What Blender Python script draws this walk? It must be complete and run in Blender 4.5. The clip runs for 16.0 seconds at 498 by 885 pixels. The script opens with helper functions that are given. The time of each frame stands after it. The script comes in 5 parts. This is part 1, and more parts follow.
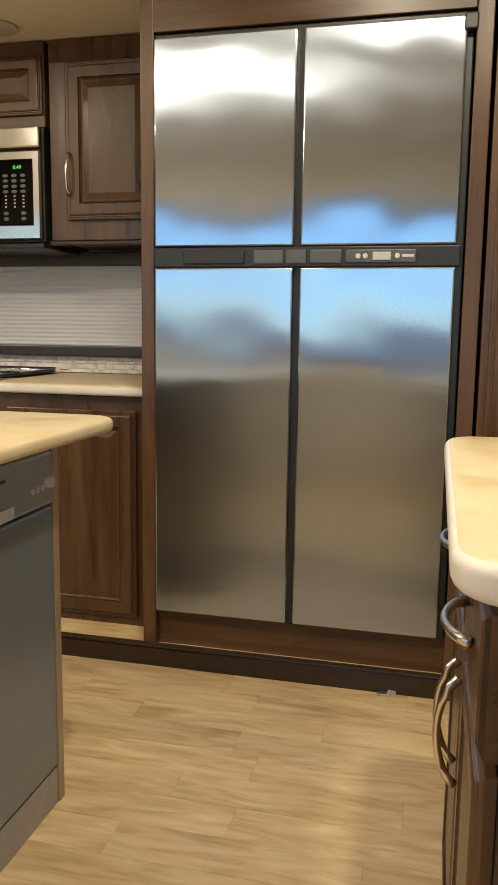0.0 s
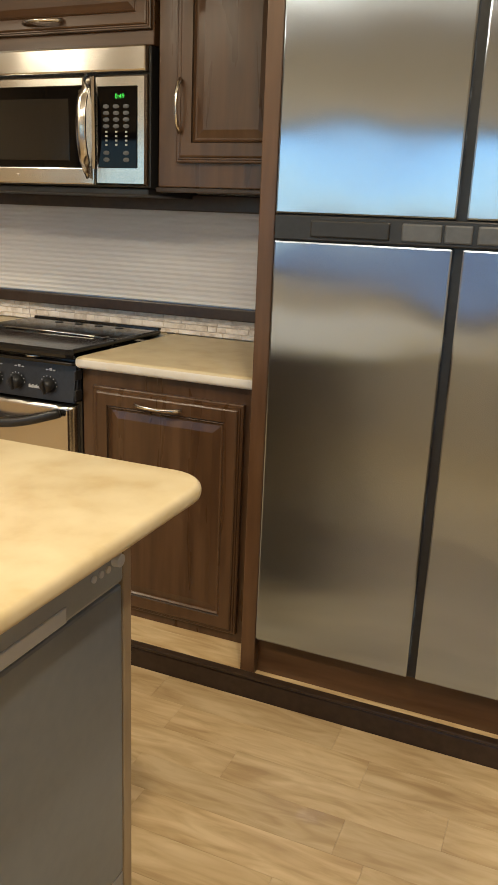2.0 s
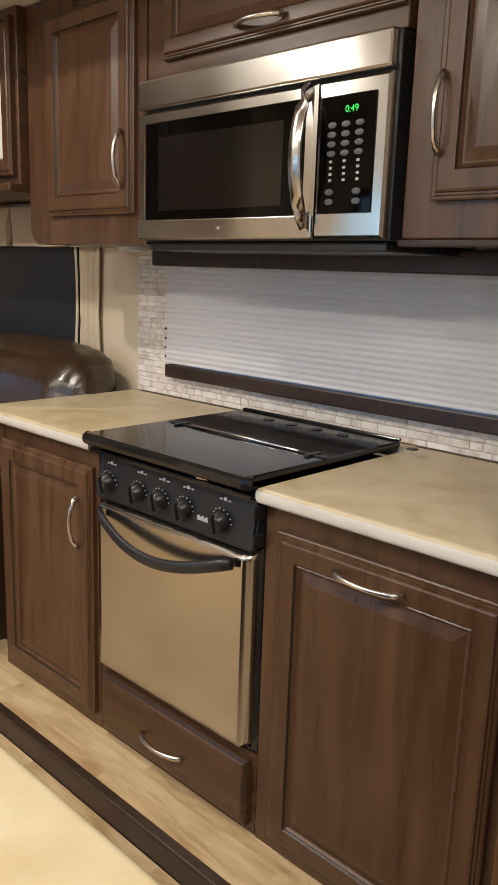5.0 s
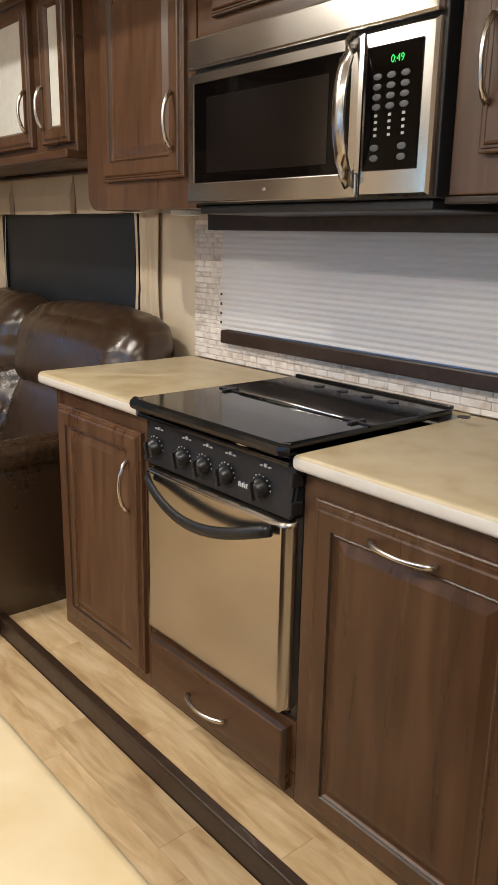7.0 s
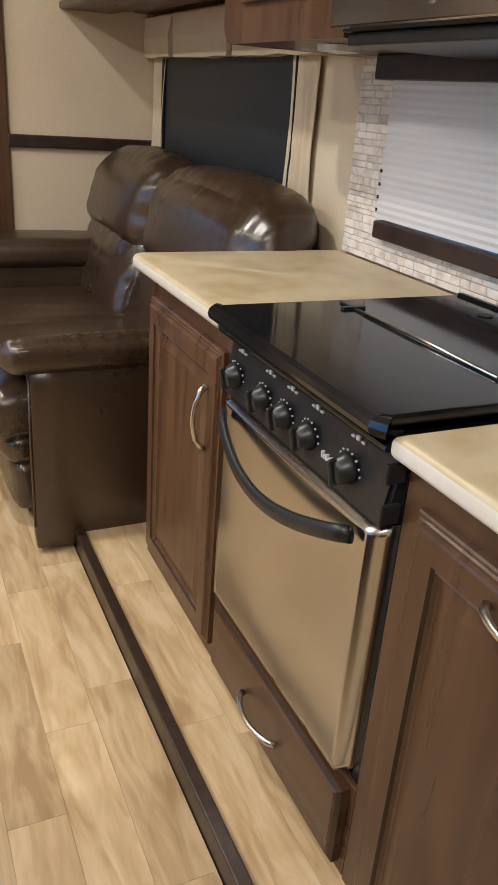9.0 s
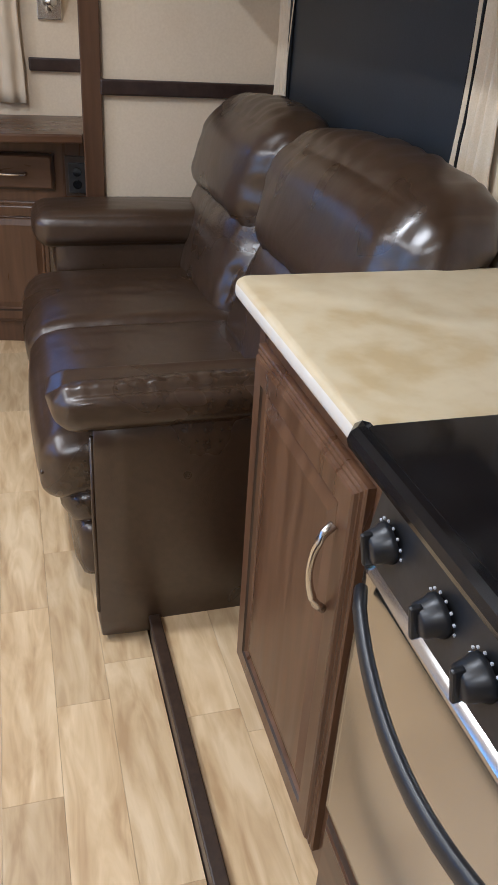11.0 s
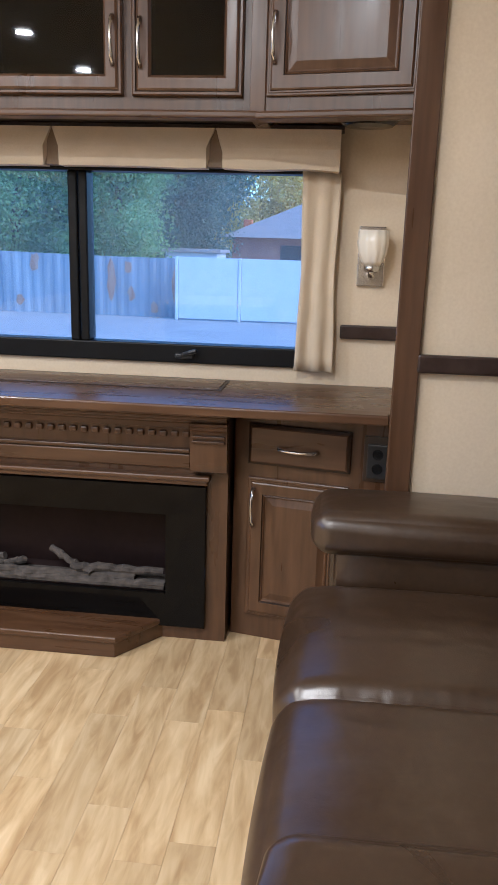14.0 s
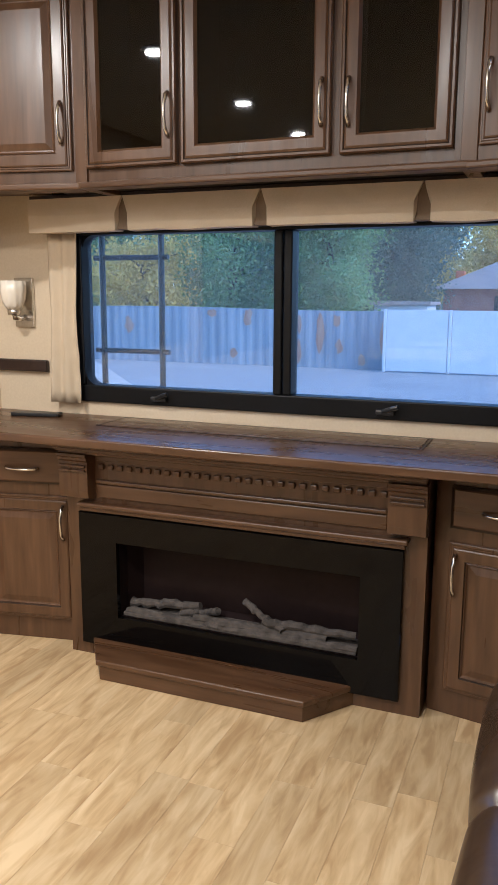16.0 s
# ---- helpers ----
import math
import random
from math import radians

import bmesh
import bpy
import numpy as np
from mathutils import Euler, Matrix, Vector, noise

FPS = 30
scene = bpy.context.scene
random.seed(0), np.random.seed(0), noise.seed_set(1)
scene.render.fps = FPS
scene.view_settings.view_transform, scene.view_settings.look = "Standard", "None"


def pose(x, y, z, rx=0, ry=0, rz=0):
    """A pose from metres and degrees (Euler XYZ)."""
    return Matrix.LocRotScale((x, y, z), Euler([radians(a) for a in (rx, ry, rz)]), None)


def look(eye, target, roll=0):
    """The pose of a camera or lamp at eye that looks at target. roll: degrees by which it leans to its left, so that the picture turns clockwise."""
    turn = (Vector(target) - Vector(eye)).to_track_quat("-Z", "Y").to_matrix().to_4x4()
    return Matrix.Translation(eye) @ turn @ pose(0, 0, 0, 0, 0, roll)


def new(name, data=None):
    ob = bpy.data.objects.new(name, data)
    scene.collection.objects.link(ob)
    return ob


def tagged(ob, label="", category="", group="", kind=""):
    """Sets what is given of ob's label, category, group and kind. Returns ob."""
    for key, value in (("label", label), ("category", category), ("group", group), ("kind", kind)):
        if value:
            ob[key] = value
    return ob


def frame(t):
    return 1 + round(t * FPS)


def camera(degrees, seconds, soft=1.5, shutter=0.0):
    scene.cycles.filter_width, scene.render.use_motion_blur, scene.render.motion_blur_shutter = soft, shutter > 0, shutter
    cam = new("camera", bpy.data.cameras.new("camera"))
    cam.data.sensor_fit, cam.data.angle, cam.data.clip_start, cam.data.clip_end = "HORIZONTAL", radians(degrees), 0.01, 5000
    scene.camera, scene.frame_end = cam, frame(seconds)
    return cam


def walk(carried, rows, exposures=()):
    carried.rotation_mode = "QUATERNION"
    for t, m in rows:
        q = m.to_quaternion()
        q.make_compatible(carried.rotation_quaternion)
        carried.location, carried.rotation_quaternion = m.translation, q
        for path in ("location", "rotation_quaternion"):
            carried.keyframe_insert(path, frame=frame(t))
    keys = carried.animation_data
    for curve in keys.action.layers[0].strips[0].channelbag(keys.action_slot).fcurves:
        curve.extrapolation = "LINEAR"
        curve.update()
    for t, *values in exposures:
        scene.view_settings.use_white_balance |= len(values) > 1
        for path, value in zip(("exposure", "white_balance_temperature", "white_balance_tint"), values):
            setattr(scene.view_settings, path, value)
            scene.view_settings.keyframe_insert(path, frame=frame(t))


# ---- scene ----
cam = camera(35.5, 16.0)
EXPOSURES = [(0, 1.9, 6300, 4), (2.5, 1.9, 6300, 4), (4, 1.97, 5500, 8), (8.5, 2.15, 5300, 8), (11.5, 2.38, 4550, 10), (13.5, 2.65, 4700, 10), (16, 2.45, 5100, 10)]
PATH = [
    (0, (0.076, -0.034, 1.055), (-0.384, 1.891, 0.767), 0.8),
    (0.5, (0.072, 0.106, 1.086), (-0.443, 2.016, 0.792), 1.7),
    (1, (0.079, 0.22, 1.208), (-0.54, 2.085, 0.837), 2.7),
    (1.5, (0.046, 0.286, 1.257), (-0.685, 2.079, 0.757), 1.9),
    (2, (-0.065, 0.418, 1.273), (-0.796, 2.196, 0.723), 2.4),
    (2.5, (-0.16, 0.557, 1.27), (-0.961, 2.295, 0.689), 2.8),
    (3, (-0.196, 0.777, 1.277), (-1.139, 2.446, 0.707), 2.9),
    (3.5, (-0.275, 0.933, 1.274), (-1.318, 2.553, 0.735), 2.8),
    (4, (-0.394, 1.07, 1.278), (-1.527, 2.638, 0.771), 2.4),
    (4.5, (-0.413, 1.168, 1.272), (-1.666, 2.652, 0.795), 2.0),
    (5, (-0.387, 1.216, 1.286), (-1.734, 2.629, 0.855), 1.9),
    (5.2, (-0.377, 1.229, 1.297), (-1.751, 2.618, 0.868), 1.7),
    (7.5, (-0.341, 1.35, 1.258), (-1.838, 2.544, 0.68), 1.4),
    (8, (-0.457, 1.483, 1.238), (-1.98, 2.592, 0.567), 2.0),
    (8.5, (-0.586, 1.595, 1.238), (-2.161, 2.569, 0.482), 2.9),
    (9, (-0.679, 1.754, 1.237), (-2.323, 2.553, 0.424), 4.3),
    (9.2, (-0.708, 1.817, 1.245), (-2.371, 2.555, 0.414), 4.8),
    (11.3, (-1.41, 1.982, 1.27), (-3.085, 2.479, 0.295), 3.5),
    (11.5, (-1.481, 2.004, 1.258), (-3.183, 2.463, 0.314), 3.3),
    (12, (-1.635, 2.017, 1.255), (-3.411, 2.391, 0.413), 2.4),
    (12.5, (-1.803, 1.989, 1.274), (-3.65, 2.297, 0.572), 1.7),
    (13, (-1.911, 1.989, 1.275), (-3.799, 2.172, 0.639), 2.4),
    (13.5, (-2.012, 2.052, 1.296), (-3.928, 2.005, 0.725), 2.3),
    (14, (-2.055, 2.045, 1.297), (-3.983, 1.833, 0.809), 1.7),
    (14.5, (-2.078, 2.043, 1.299), (-4.002, 1.69, 0.883), 1.3),
    (15, (-2.095, 2.046, 1.299), (-3.999, 1.564, 0.919), 0.9),
    (15.5, (-2.115, 2.051, 1.299), (-3.985, 1.445, 0.93), 0.5),
    (16, (-2.128, 2.049, 1.303), (-3.955, 1.324, 0.935), 0.3),
]
walk(cam, [(t, look(eye, target, roll)) for t, eye, target, roll in PATH], EXPOSURES)

# ---- world and lights ----
world = bpy.data.worlds.new("world")
scene.world = world
world.use_nodes = True
_sky = world.node_tree.nodes.new("ShaderNodeTexSky")
_sky.sky_type, _sky.sun_disc = "NISHITA", False
_sky.ozone_density, _sky.dust_density = 6.0, 0.3
_sky.sun_elevation, _sky.sun_rotation = radians(32), radians(20)
world.node_tree.nodes["Background"].inputs[1].default_value = 0.085
world.node_tree.links.new(_sky.outputs[0], world.node_tree.nodes["Background"].inputs[0])
_sun = new("sun", bpy.data.lights.new("sun", "SUN"))
_sun.data.energy, _sun.data.angle, _sun.data.color = 0.5, radians(14), (1.0, 0.9, 0.8)
_sun.matrix_world = look((0, 0, 20), (-5, -14, 11))

LAMP_WATTS, LAMP_COLOUR = 5.2, (1.0, 0.825, 0.61)
CEILING = 2.42
# First three mirror in the rear glass; last three are added, unseen, for brightness.
PUCKS_AND_FILL = [(-3.33, 0.22), (-2.30, 0.24), (-1.37, 0.27), (-2.70, 1.50), (-0.15, 1.00), (0.35, 0.75)]


for px, py in PUCKS_AND_FILL:
    d = new("puck_and_fill_source", bpy.data.lights.new("puck", "AREA"))
    d.data.shape, d.data.size, d.data.energy, d.data.color = "DISK", 0.09, LAMP_WATTS, LAMP_COLOUR
    d.location = (px, py, CEILING - 0.02)


# ---- materials ----
def mat(name, colour, rough=0.5, metal=0.0, **extra):
    m = bpy.data.materials.new(name)
    m.use_nodes = True
    b = m.node_tree.nodes["Principled BSDF"]
    b.inputs["Base Color"].default_value = (*colour, 1)
    b.inputs["Roughness"].default_value = rough
    b.inputs["Metallic"].default_value = metal
    for key, value in extra.items():
        b.inputs[key.replace("_", " ")].default_value = value
    return m


def varied(name, a, b, rough=0.5, scale=(1, 1, 1), fine=30.0, coarse=3.0, bump=0.1, metal=0.0, rough2=None, per_object=0.0, c=None, detail=4.0, distance=0.004, twist=0.0):
    """Two-scale noise between colours a and b (and c in patches), with relief and gloss changes."""
    m = mat(name, a, rough, metal)
    t = m.node_tree
    n, link = t.nodes, t.links.new
    p = n["Principled BSDF"]
    co = n.new("ShaderNodeTexCoord")
    mp = n.new("ShaderNodeMapping")
    mp.inputs["Scale"].default_value = scale
    link(co.outputs["Object"], mp.inputs[0])
    vec = mp.outputs[0]
    info = n.new("ShaderNodeObjectInfo")
    if per_object:
        add = n.new("ShaderNodeVectorMath")
        add.operation = "MULTIPLY_ADD"
        comb = n.new("ShaderNodeCombineXYZ")
        for k in range(3):
            link(info.outputs["Random"], comb.inputs[k])
        link(comb.outputs[0], add.inputs[0])
        add.inputs[1].default_value = (37, 53, 71)
        link(vec, add.inputs[2])
        vec = add.outputs[0]
    f = n.new("ShaderNodeTexNoise")
    f.inputs["Scale"].default_value, f.inputs["Detail"].default_value, f.inputs["Distortion"].default_value = fine, detail, twist
    g = n.new("ShaderNodeTexNoise")
    g.inputs["Scale"].default_value, g.inputs["Detail"].default_value, g.inputs["Distortion"].default_value = coarse, 3, 1.4
    link(vec, f.inputs[0]), link(vec, g.inputs[0])
    mixf = n.new("ShaderNodeMath")
    mixf.operation = "MULTIPLY_ADD"
    link(f.outputs[0], mixf.inputs[0])
    mixf.inputs[1].default_value = 0.5
    half = n.new("ShaderNodeMath")
    half.operation = "MULTIPLY"
    link(g.outputs[0], half.inputs[0])
    half.inputs[1].default_value = 0.5
    link(half.outputs[0], mixf.inputs[2])
    ramp = n.new("ShaderNodeValToRGB")
    e = ramp.color_ramp.elements
    e[0].position, e[1].position = 0.36, 0.64
    e[0].color, e[1].color = (*a, 1), (*b, 1)
    if c:
        mid = e.new(0.5)
        mid.color = (*c, 1)
    link(mixf.outputs[0], ramp.inputs[0])
    out = ramp.outputs[0]
    if per_object:
        hsv = n.new("ShaderNodeHueSaturation")
        val = n.new("ShaderNodeMapRange")
        val.inputs[3].default_value, val.inputs[4].default_value = 1 - per_object, 1 + per_object
        link(info.outputs["Random"], val.inputs[0])
        link(val.outputs[0], hsv.inputs["Value"])
        link(out, hsv.inputs["Color"])
        out = hsv.outputs[0]
    link(out, p.inputs["Base Color"])
    if rough2 is not None:
        mr = n.new("ShaderNodeMapRange")
        mr.inputs[1].default_value, mr.inputs[2].default_value = 0.35, 0.65
        mr.inputs[3].default_value, mr.inputs[4].default_value = rough, rough2
        link(g.outputs[0], mr.inputs[0])
        link(mr.outputs[0], p.inputs["Roughness"])
    if bump:
        bp = n.new("ShaderNodeBump")
        bp.inputs["Strength"].default_value, bp.inputs["Distance"].default_value = bump, distance
        link(f.outputs[0], bp.inputs["Height"])
        link(bp.outputs[0], p.inputs["Normal"])
    return m


def leather_material():
    m = varied("brown_leather", (0.036, 0.0205, 0.0105), (0.053, 0.031, 0.0165), 0.26, fine=60, coarse=2, bump=0.0, rough2=0.35)
    t = m.node_tree
    n, link = t.nodes, t.links.new
    v = n.new("ShaderNodeTexVoronoi")
    v.inputs["Scale"].default_value = 420
    w = n.new("ShaderNodeTexNoise")
    w.inputs["Scale"].default_value, w.inputs["Detail"].default_value, w.inputs["Distortion"].default_value = 9, 4, 1.0
    co = n.new("ShaderNodeTexCoord")
    link(co.outputs["Object"], v.inputs[0]), link(co.outputs["Object"], w.inputs[0])
    b1, b2 = n.new("ShaderNodeBump"), n.new("ShaderNodeBump")
    b1.inputs["Strength"].default_value, b1.inputs["Distance"].default_value = 0.12, 0.001
    b2.inputs["Strength"].default_value, b2.inputs["Distance"].default_value = 0.16, 0.012
    link(v.outputs[0], b1.inputs["Height"]), link(w.outputs[0], b2.inputs["Height"])
    link(b2.outputs[0], b1.inputs["Normal"])
    link(b1.outputs[0], n["Principled BSDF"].inputs["Normal"])
    n["Principled BSDF"].inputs["Specular IOR Level"].default_value = 0.82
    return m


def steel_material(name, colour, rough, wave, along=(3, 3, 160), waves=2.2, streak=0.05, spread=(0, 0, 1), anisotropic=0.6):
    """Brushed steel: fine streaks and, on thin sheet, slow waves."""
    m = mat(name, colour, rough, 1.0)
    t = m.node_tree
    n, link = t.nodes, t.links.new
    co, mp = n.new("ShaderNodeTexCoord"), n.new("ShaderNodeMapping")
    mp.inputs["Scale"].default_value = along
    link(co.outputs["Object"], mp.inputs[0])
    f, g = n.new("ShaderNodeTexNoise"), n.new("ShaderNodeTexNoise")
    f.inputs["Scale"].default_value, f.inputs["Detail"].default_value = 4, 3
    g.inputs["Scale"].default_value, g.inputs["Detail"].default_value = waves, 1
    link(mp.outputs[0], f.inputs[0]), link(co.outputs["Object"], g.inputs[0])
    b1, b2 = n.new("ShaderNodeBump"), n.new("ShaderNodeBump")
    b1.inputs["Strength"].default_value, b1.inputs["Distance"].default_value = streak, 0.0006
    b2.inputs["Strength"].default_value, b2.inputs["Distance"].default_value = 1.0, wave
    link(f.outputs[0], b1.inputs["Height"]), link(g.outputs[0], b2.inputs["Height"])
    link(b2.outputs[0], b1.inputs["Normal"])
    link(b1.outputs[0], n["Principled BSDF"].inputs["Normal"])
    mr = n.new("ShaderNodeMapRange")
    mr.inputs[3].default_value, mr.inputs[4].default_value = rough - 0.015, rough + 0.02
    link(f.outputs[0], mr.inputs[0])
    link(mr.outputs[0], n["Principled BSDF"].inputs["Roughness"])
    way = n.new("ShaderNodeCombineXYZ")
    for k in range(3):
        way.inputs[k].default_value = spread[k]
    link(way.outputs[0], n["Principled BSDF"].inputs["Tangent"])
    n["Principled BSDF"].inputs["Anisotropic"].default_value = anisotropic
    return m


def pane_material(name, tint, gloss=0.06, haze=0.0):
    """A clear or tinted sheet: light goes straight through, and the face mirrors by Fresnel."""
    m = bpy.data.materials.new(name)
    m.use_nodes = True
    n, link = m.node_tree.nodes, m.node_tree.links.new
    n.remove(n["Principled BSDF"])
    tr, gl, fr, mx = n.new("ShaderNodeBsdfTransparent"), n.new("ShaderNodeBsdfGlossy"), n.new("ShaderNodeFresnel"), n.new("ShaderNodeMixShader")
    tr.inputs[0].default_value, gl.inputs["Roughness"].default_value = (*tint, 1), gloss
    fr.inputs[0].default_value = 1.5
    link(fr.outputs[0], mx.inputs[0]), link(tr.outputs[0], mx.inputs[1]), link(gl.outputs[0], mx.inputs[2])
    out = mx.outputs[0]
    # Mixes a small share of white translucent into the sheet, which hazes the view.
    if haze:
        veil, over = n.new("ShaderNodeBsdfTranslucent"), n.new("ShaderNodeMixShader")
        veil.inputs[0].default_value, over.inputs[0].default_value = (0.9, 0.9, 0.9, 1), haze
        link(out, over.inputs[1]), link(veil.outputs[0], over.inputs[2])
        out = over.outputs[0]
    link(out, n["Material Output"].inputs[0])
    return m


def see_through_cloth(m, colour, share):
    """Lets part of the light soak through a thin material."""
    n, link = m.node_tree.nodes, m.node_tree.links.new
    tl, mx = n.new("ShaderNodeBsdfTranslucent"), n.new("ShaderNodeMixShader")
    tl.inputs[0].default_value = (*colour, 1)
    mx.inputs[0].default_value = share
    link(n["Principled BSDF"].outputs[0], mx.inputs[1]), link(tl.outputs[0], mx.inputs[2])
    link(mx.outputs[0], n["Material Output"].inputs[0])
    return m


def glow(name, colour, strength):
    m = mat(name, (0, 0, 0), 0.5)
    b = m.node_tree.nodes["Principled BSDF"]
    b.inputs["Emission Color"].default_value, b.inputs["Emission Strength"].default_value = (*colour, 1), strength
    return m


WOOD_A, WOOD_B, WOOD_C = (0.062, 0.029, 0.013), (0.112, 0.0575, 0.0275), (0.086, 0.043, 0.020)
WOOD = varied("stained_maple_upright", WOOD_A, WOOD_B, 0.27, (5, 5, 0.5), 9, 2.2, 0.03, rough2=0.38, per_object=0.10, c=WOOD_C)
WOODH = varied("stained_maple_level", WOOD_A, WOOD_B, 0.27, (0.5, 5, 5), 9, 2.2, 0.03, rough2=0.38, per_object=0.08, c=WOOD_C)
WOODY = varied("stained_maple_across", WOOD_A, WOOD_B, 0.24, (5, 0.5, 5), 9, 2.2, 0.03, rough2=0.36, per_object=0.08, c=WOOD_C)
GLAZE = varied("dark_glaze_in_grooves", (0.022, 0.012, 0.007), (0.042, 0.024, 0.013), 0.4, (9, 9, 1), 9, 3, 0.05)
DARKWOOD = varied("espresso_trim", (0.022, 0.012, 0.009), (0.042, 0.024, 0.018), 0.32, (4, 4, 4), 14, 3, 0.05, rough2=0.42)
# Base colour is tinted blue for the daylight mirrored in the doors.
STEEL = steel_material("fridge_steel_daylight_tint", (0.43, 0.505, 0.63), 0.205, 0.006, (420, 3, 1.5), 3.2, 0.008, (1, 0, 0), 1.0)
STEEL2 = steel_material("appliance_steel", (0.53, 0.51, 0.48), 0.19, 0.008, waves=3.0, anisotropic=0.4)
DWSTEEL = varied("silver_grey_enamel", (0.20, 0.235, 0.285), (0.225, 0.26, 0.31), 0.32, fine=40, bump=0.02, metal=0.35, rough2=0.4)
NICKEL = varied("brushed_nickel", (0.66, 0.63, 0.58), (0.74, 0.71, 0.66), 0.25, fine=60, bump=0.02, metal=1.0)
BLACK = varied("black_enamel", (0.006, 0.006, 0.007), (0.012, 0.012, 0.013), 0.06, fine=20, bump=0.0, rough2=0.12)
BLACKP = varied("black_plastic", (0.012, 0.012, 0.013), (0.022, 0.022, 0.024), 0.36, fine=80, bump=0.05)
BLACKGLASS = mat("black_glass", (0.003, 0.0025, 0.0025), 0.04, 0.0, Specular_IOR_Level=0.14)
GREYP = varied("grey_plastic", (0.07, 0.075, 0.085), (0.10, 0.105, 0.115), 0.4, fine=60, bump=0.03)
LAM = varied("beige_laminate", (0.50, 0.385, 0.205), (0.62, 0.525, 0.345), 0.32, fine=16, coarse=5.5, bump=0.02, rough2=0.48, c=(0.575, 0.475, 0.295))
LAMEDGE = varied("pale_rolled_edge", (0.66, 0.61, 0.53), (0.74, 0.70, 0.63), 0.36, fine=30, bump=0.02)
PLANK = varied("vinyl_plank", (0.41, 0.275, 0.135), (0.66, 0.51, 0.305), 0.34, (1.5, 8.0, 4), 3.4, 1.5, 0.02, rough2=0.46, per_object=0.11, c=(0.55, 0.402, 0.217), detail=6, twist=1.3)
SUBFLOOR = varied("subfloor", (0.15, 0.11, 0.07), (0.2, 0.15, 0.1), 0.7)
WALLP = varied("beige_wallboard", (0.60, 0.495, 0.35), (0.66, 0.555, 0.405), 0.62, (1, 1, 1), 120, 2, 0.05, distance=0.001)
CEIL = varied("ceiling_vinyl", (0.72, 0.68, 0.61), (0.78, 0.74, 0.67), 0.6, fine=90, coarse=2, bump=0.08, distance=0.001)
LEATHER = leather_material()
FABRIC = varied("oatmeal_cloth", (0.53, 0.435, 0.305), (0.62, 0.515, 0.375), 0.85, fine=320, coarse=5, bump=0.25, distance=0.001)
FABRICD = varied("brown_pleat_cloth", (0.16, 0.115, 0.075), (0.21, 0.155, 0.105), 0.85, fine=320, coarse=5, bump=0.25, distance=0.001)
SHADE = see_through_cloth(varied("white_cellular_shade", (0.70, 0.68, 0.68), (0.76, 0.74, 0.74), 0.8, (0.6, 1, 6), 12, 2, 0.08), (0.78, 0.72, 0.66), 0.22)
STONE = varied("stone_mosaic", (0.52, 0.44, 0.38), (0.82, 0.76, 0.71), 0.5, fine=30, coarse=12, bump=0.2, per_object=0.07, c=(0.74, 0.67, 0.61))
GROUT = varied("grout", (0.62, 0.56, 0.51), (0.70, 0.64, 0.59), 0.8, fine=90)
NIGHT = varied("dark_roller_shade", (0.012, 0.014, 0.018), (0.018, 0.021, 0.026), 0.5, fine=200, bump=0.05)
FIREBACK = varied("firebox_lining", (0.013, 0.008, 0.008), (0.018, 0.011, 0.011), 0.5, fine=40)
RUBBER = varied("black_window_frame", (0.004, 0.004, 0.0045), (0.007, 0.007, 0.008), 0.45, fine=60, bump=0.03)
RUBBER.node_tree.nodes["Principled BSDF"].inputs["Specular IOR Level"].default_value = 0.2
FIREBACK.node_tree.nodes["Principled BSDF"].inputs["Specular IOR Level"].default_value = 0.1
CLEAR = pane_material("window_glass", (0.93, 0.95, 0.96), 0.0, 0.05)
SMOKE = pane_material("smoked_glass", (0.22, 0.21, 0.2), 0.02)
FROST = varied("frosted_glass", (0.62, 0.62, 0.57), (0.70, 0.70, 0.65), 0.18, fine=40, bump=0.0)
CREAMGLASS = varied("cream_alabaster_glass", (0.78, 0.71, 0.58), (0.86, 0.80, 0.69), 0.25, (1, 1, 0.4), 30, 8, 0.05)
LOG = varied("ceramic_log", (0.035, 0.030, 0.027), (0.095, 0.082, 0.075), 0.9, fine=45, coarse=12, bump=0.6)
LEDGREEN = glow("green_led", (0.10, 1.0, 0.10), 0.28)
LAMPGLOW = glow("lit_diffuser", (1.0, 0.86, 0.66), 5.0)
MARK = mat("pale_print", (0.55, 0.56, 0.58), 0.5)
LCD = varied("grey_display", (0.45, 0.46, 0.44), (0.5, 0.51, 0.49), 0.25, fine=60, bump=0.0)


# ---- mesh helpers ----
def put(bm, name, material, parent=None, m=None, smooth=False, label=""):
    """Turns a bmesh into an object."""
    bmesh.ops.recalc_face_normals(bm, faces=bm.faces)
    me = bpy.data.meshes.new(name)
    bm.to_mesh(me)
    bm.free()
    for one in material if isinstance(material, (list, tuple)) else [material]:
        me.materials.append(one)
    if smooth:
        me.shade_smooth()
        if smooth == "auto":
            me.set_sharp_from_angle(angle=radians(38))
    ob = new(name, me)
    if parent:
        ob.parent = parent
    if m is not None:
        ob.matrix_basis = m
    if label:
        ob["label"] = label
    return ob


def root(name, m, label, category, group="", kind=""):
    ob = new(name)
    ob.empty_display_size = 0.05
    ob.matrix_basis = m
    return tagged(ob, label, category, group, kind)


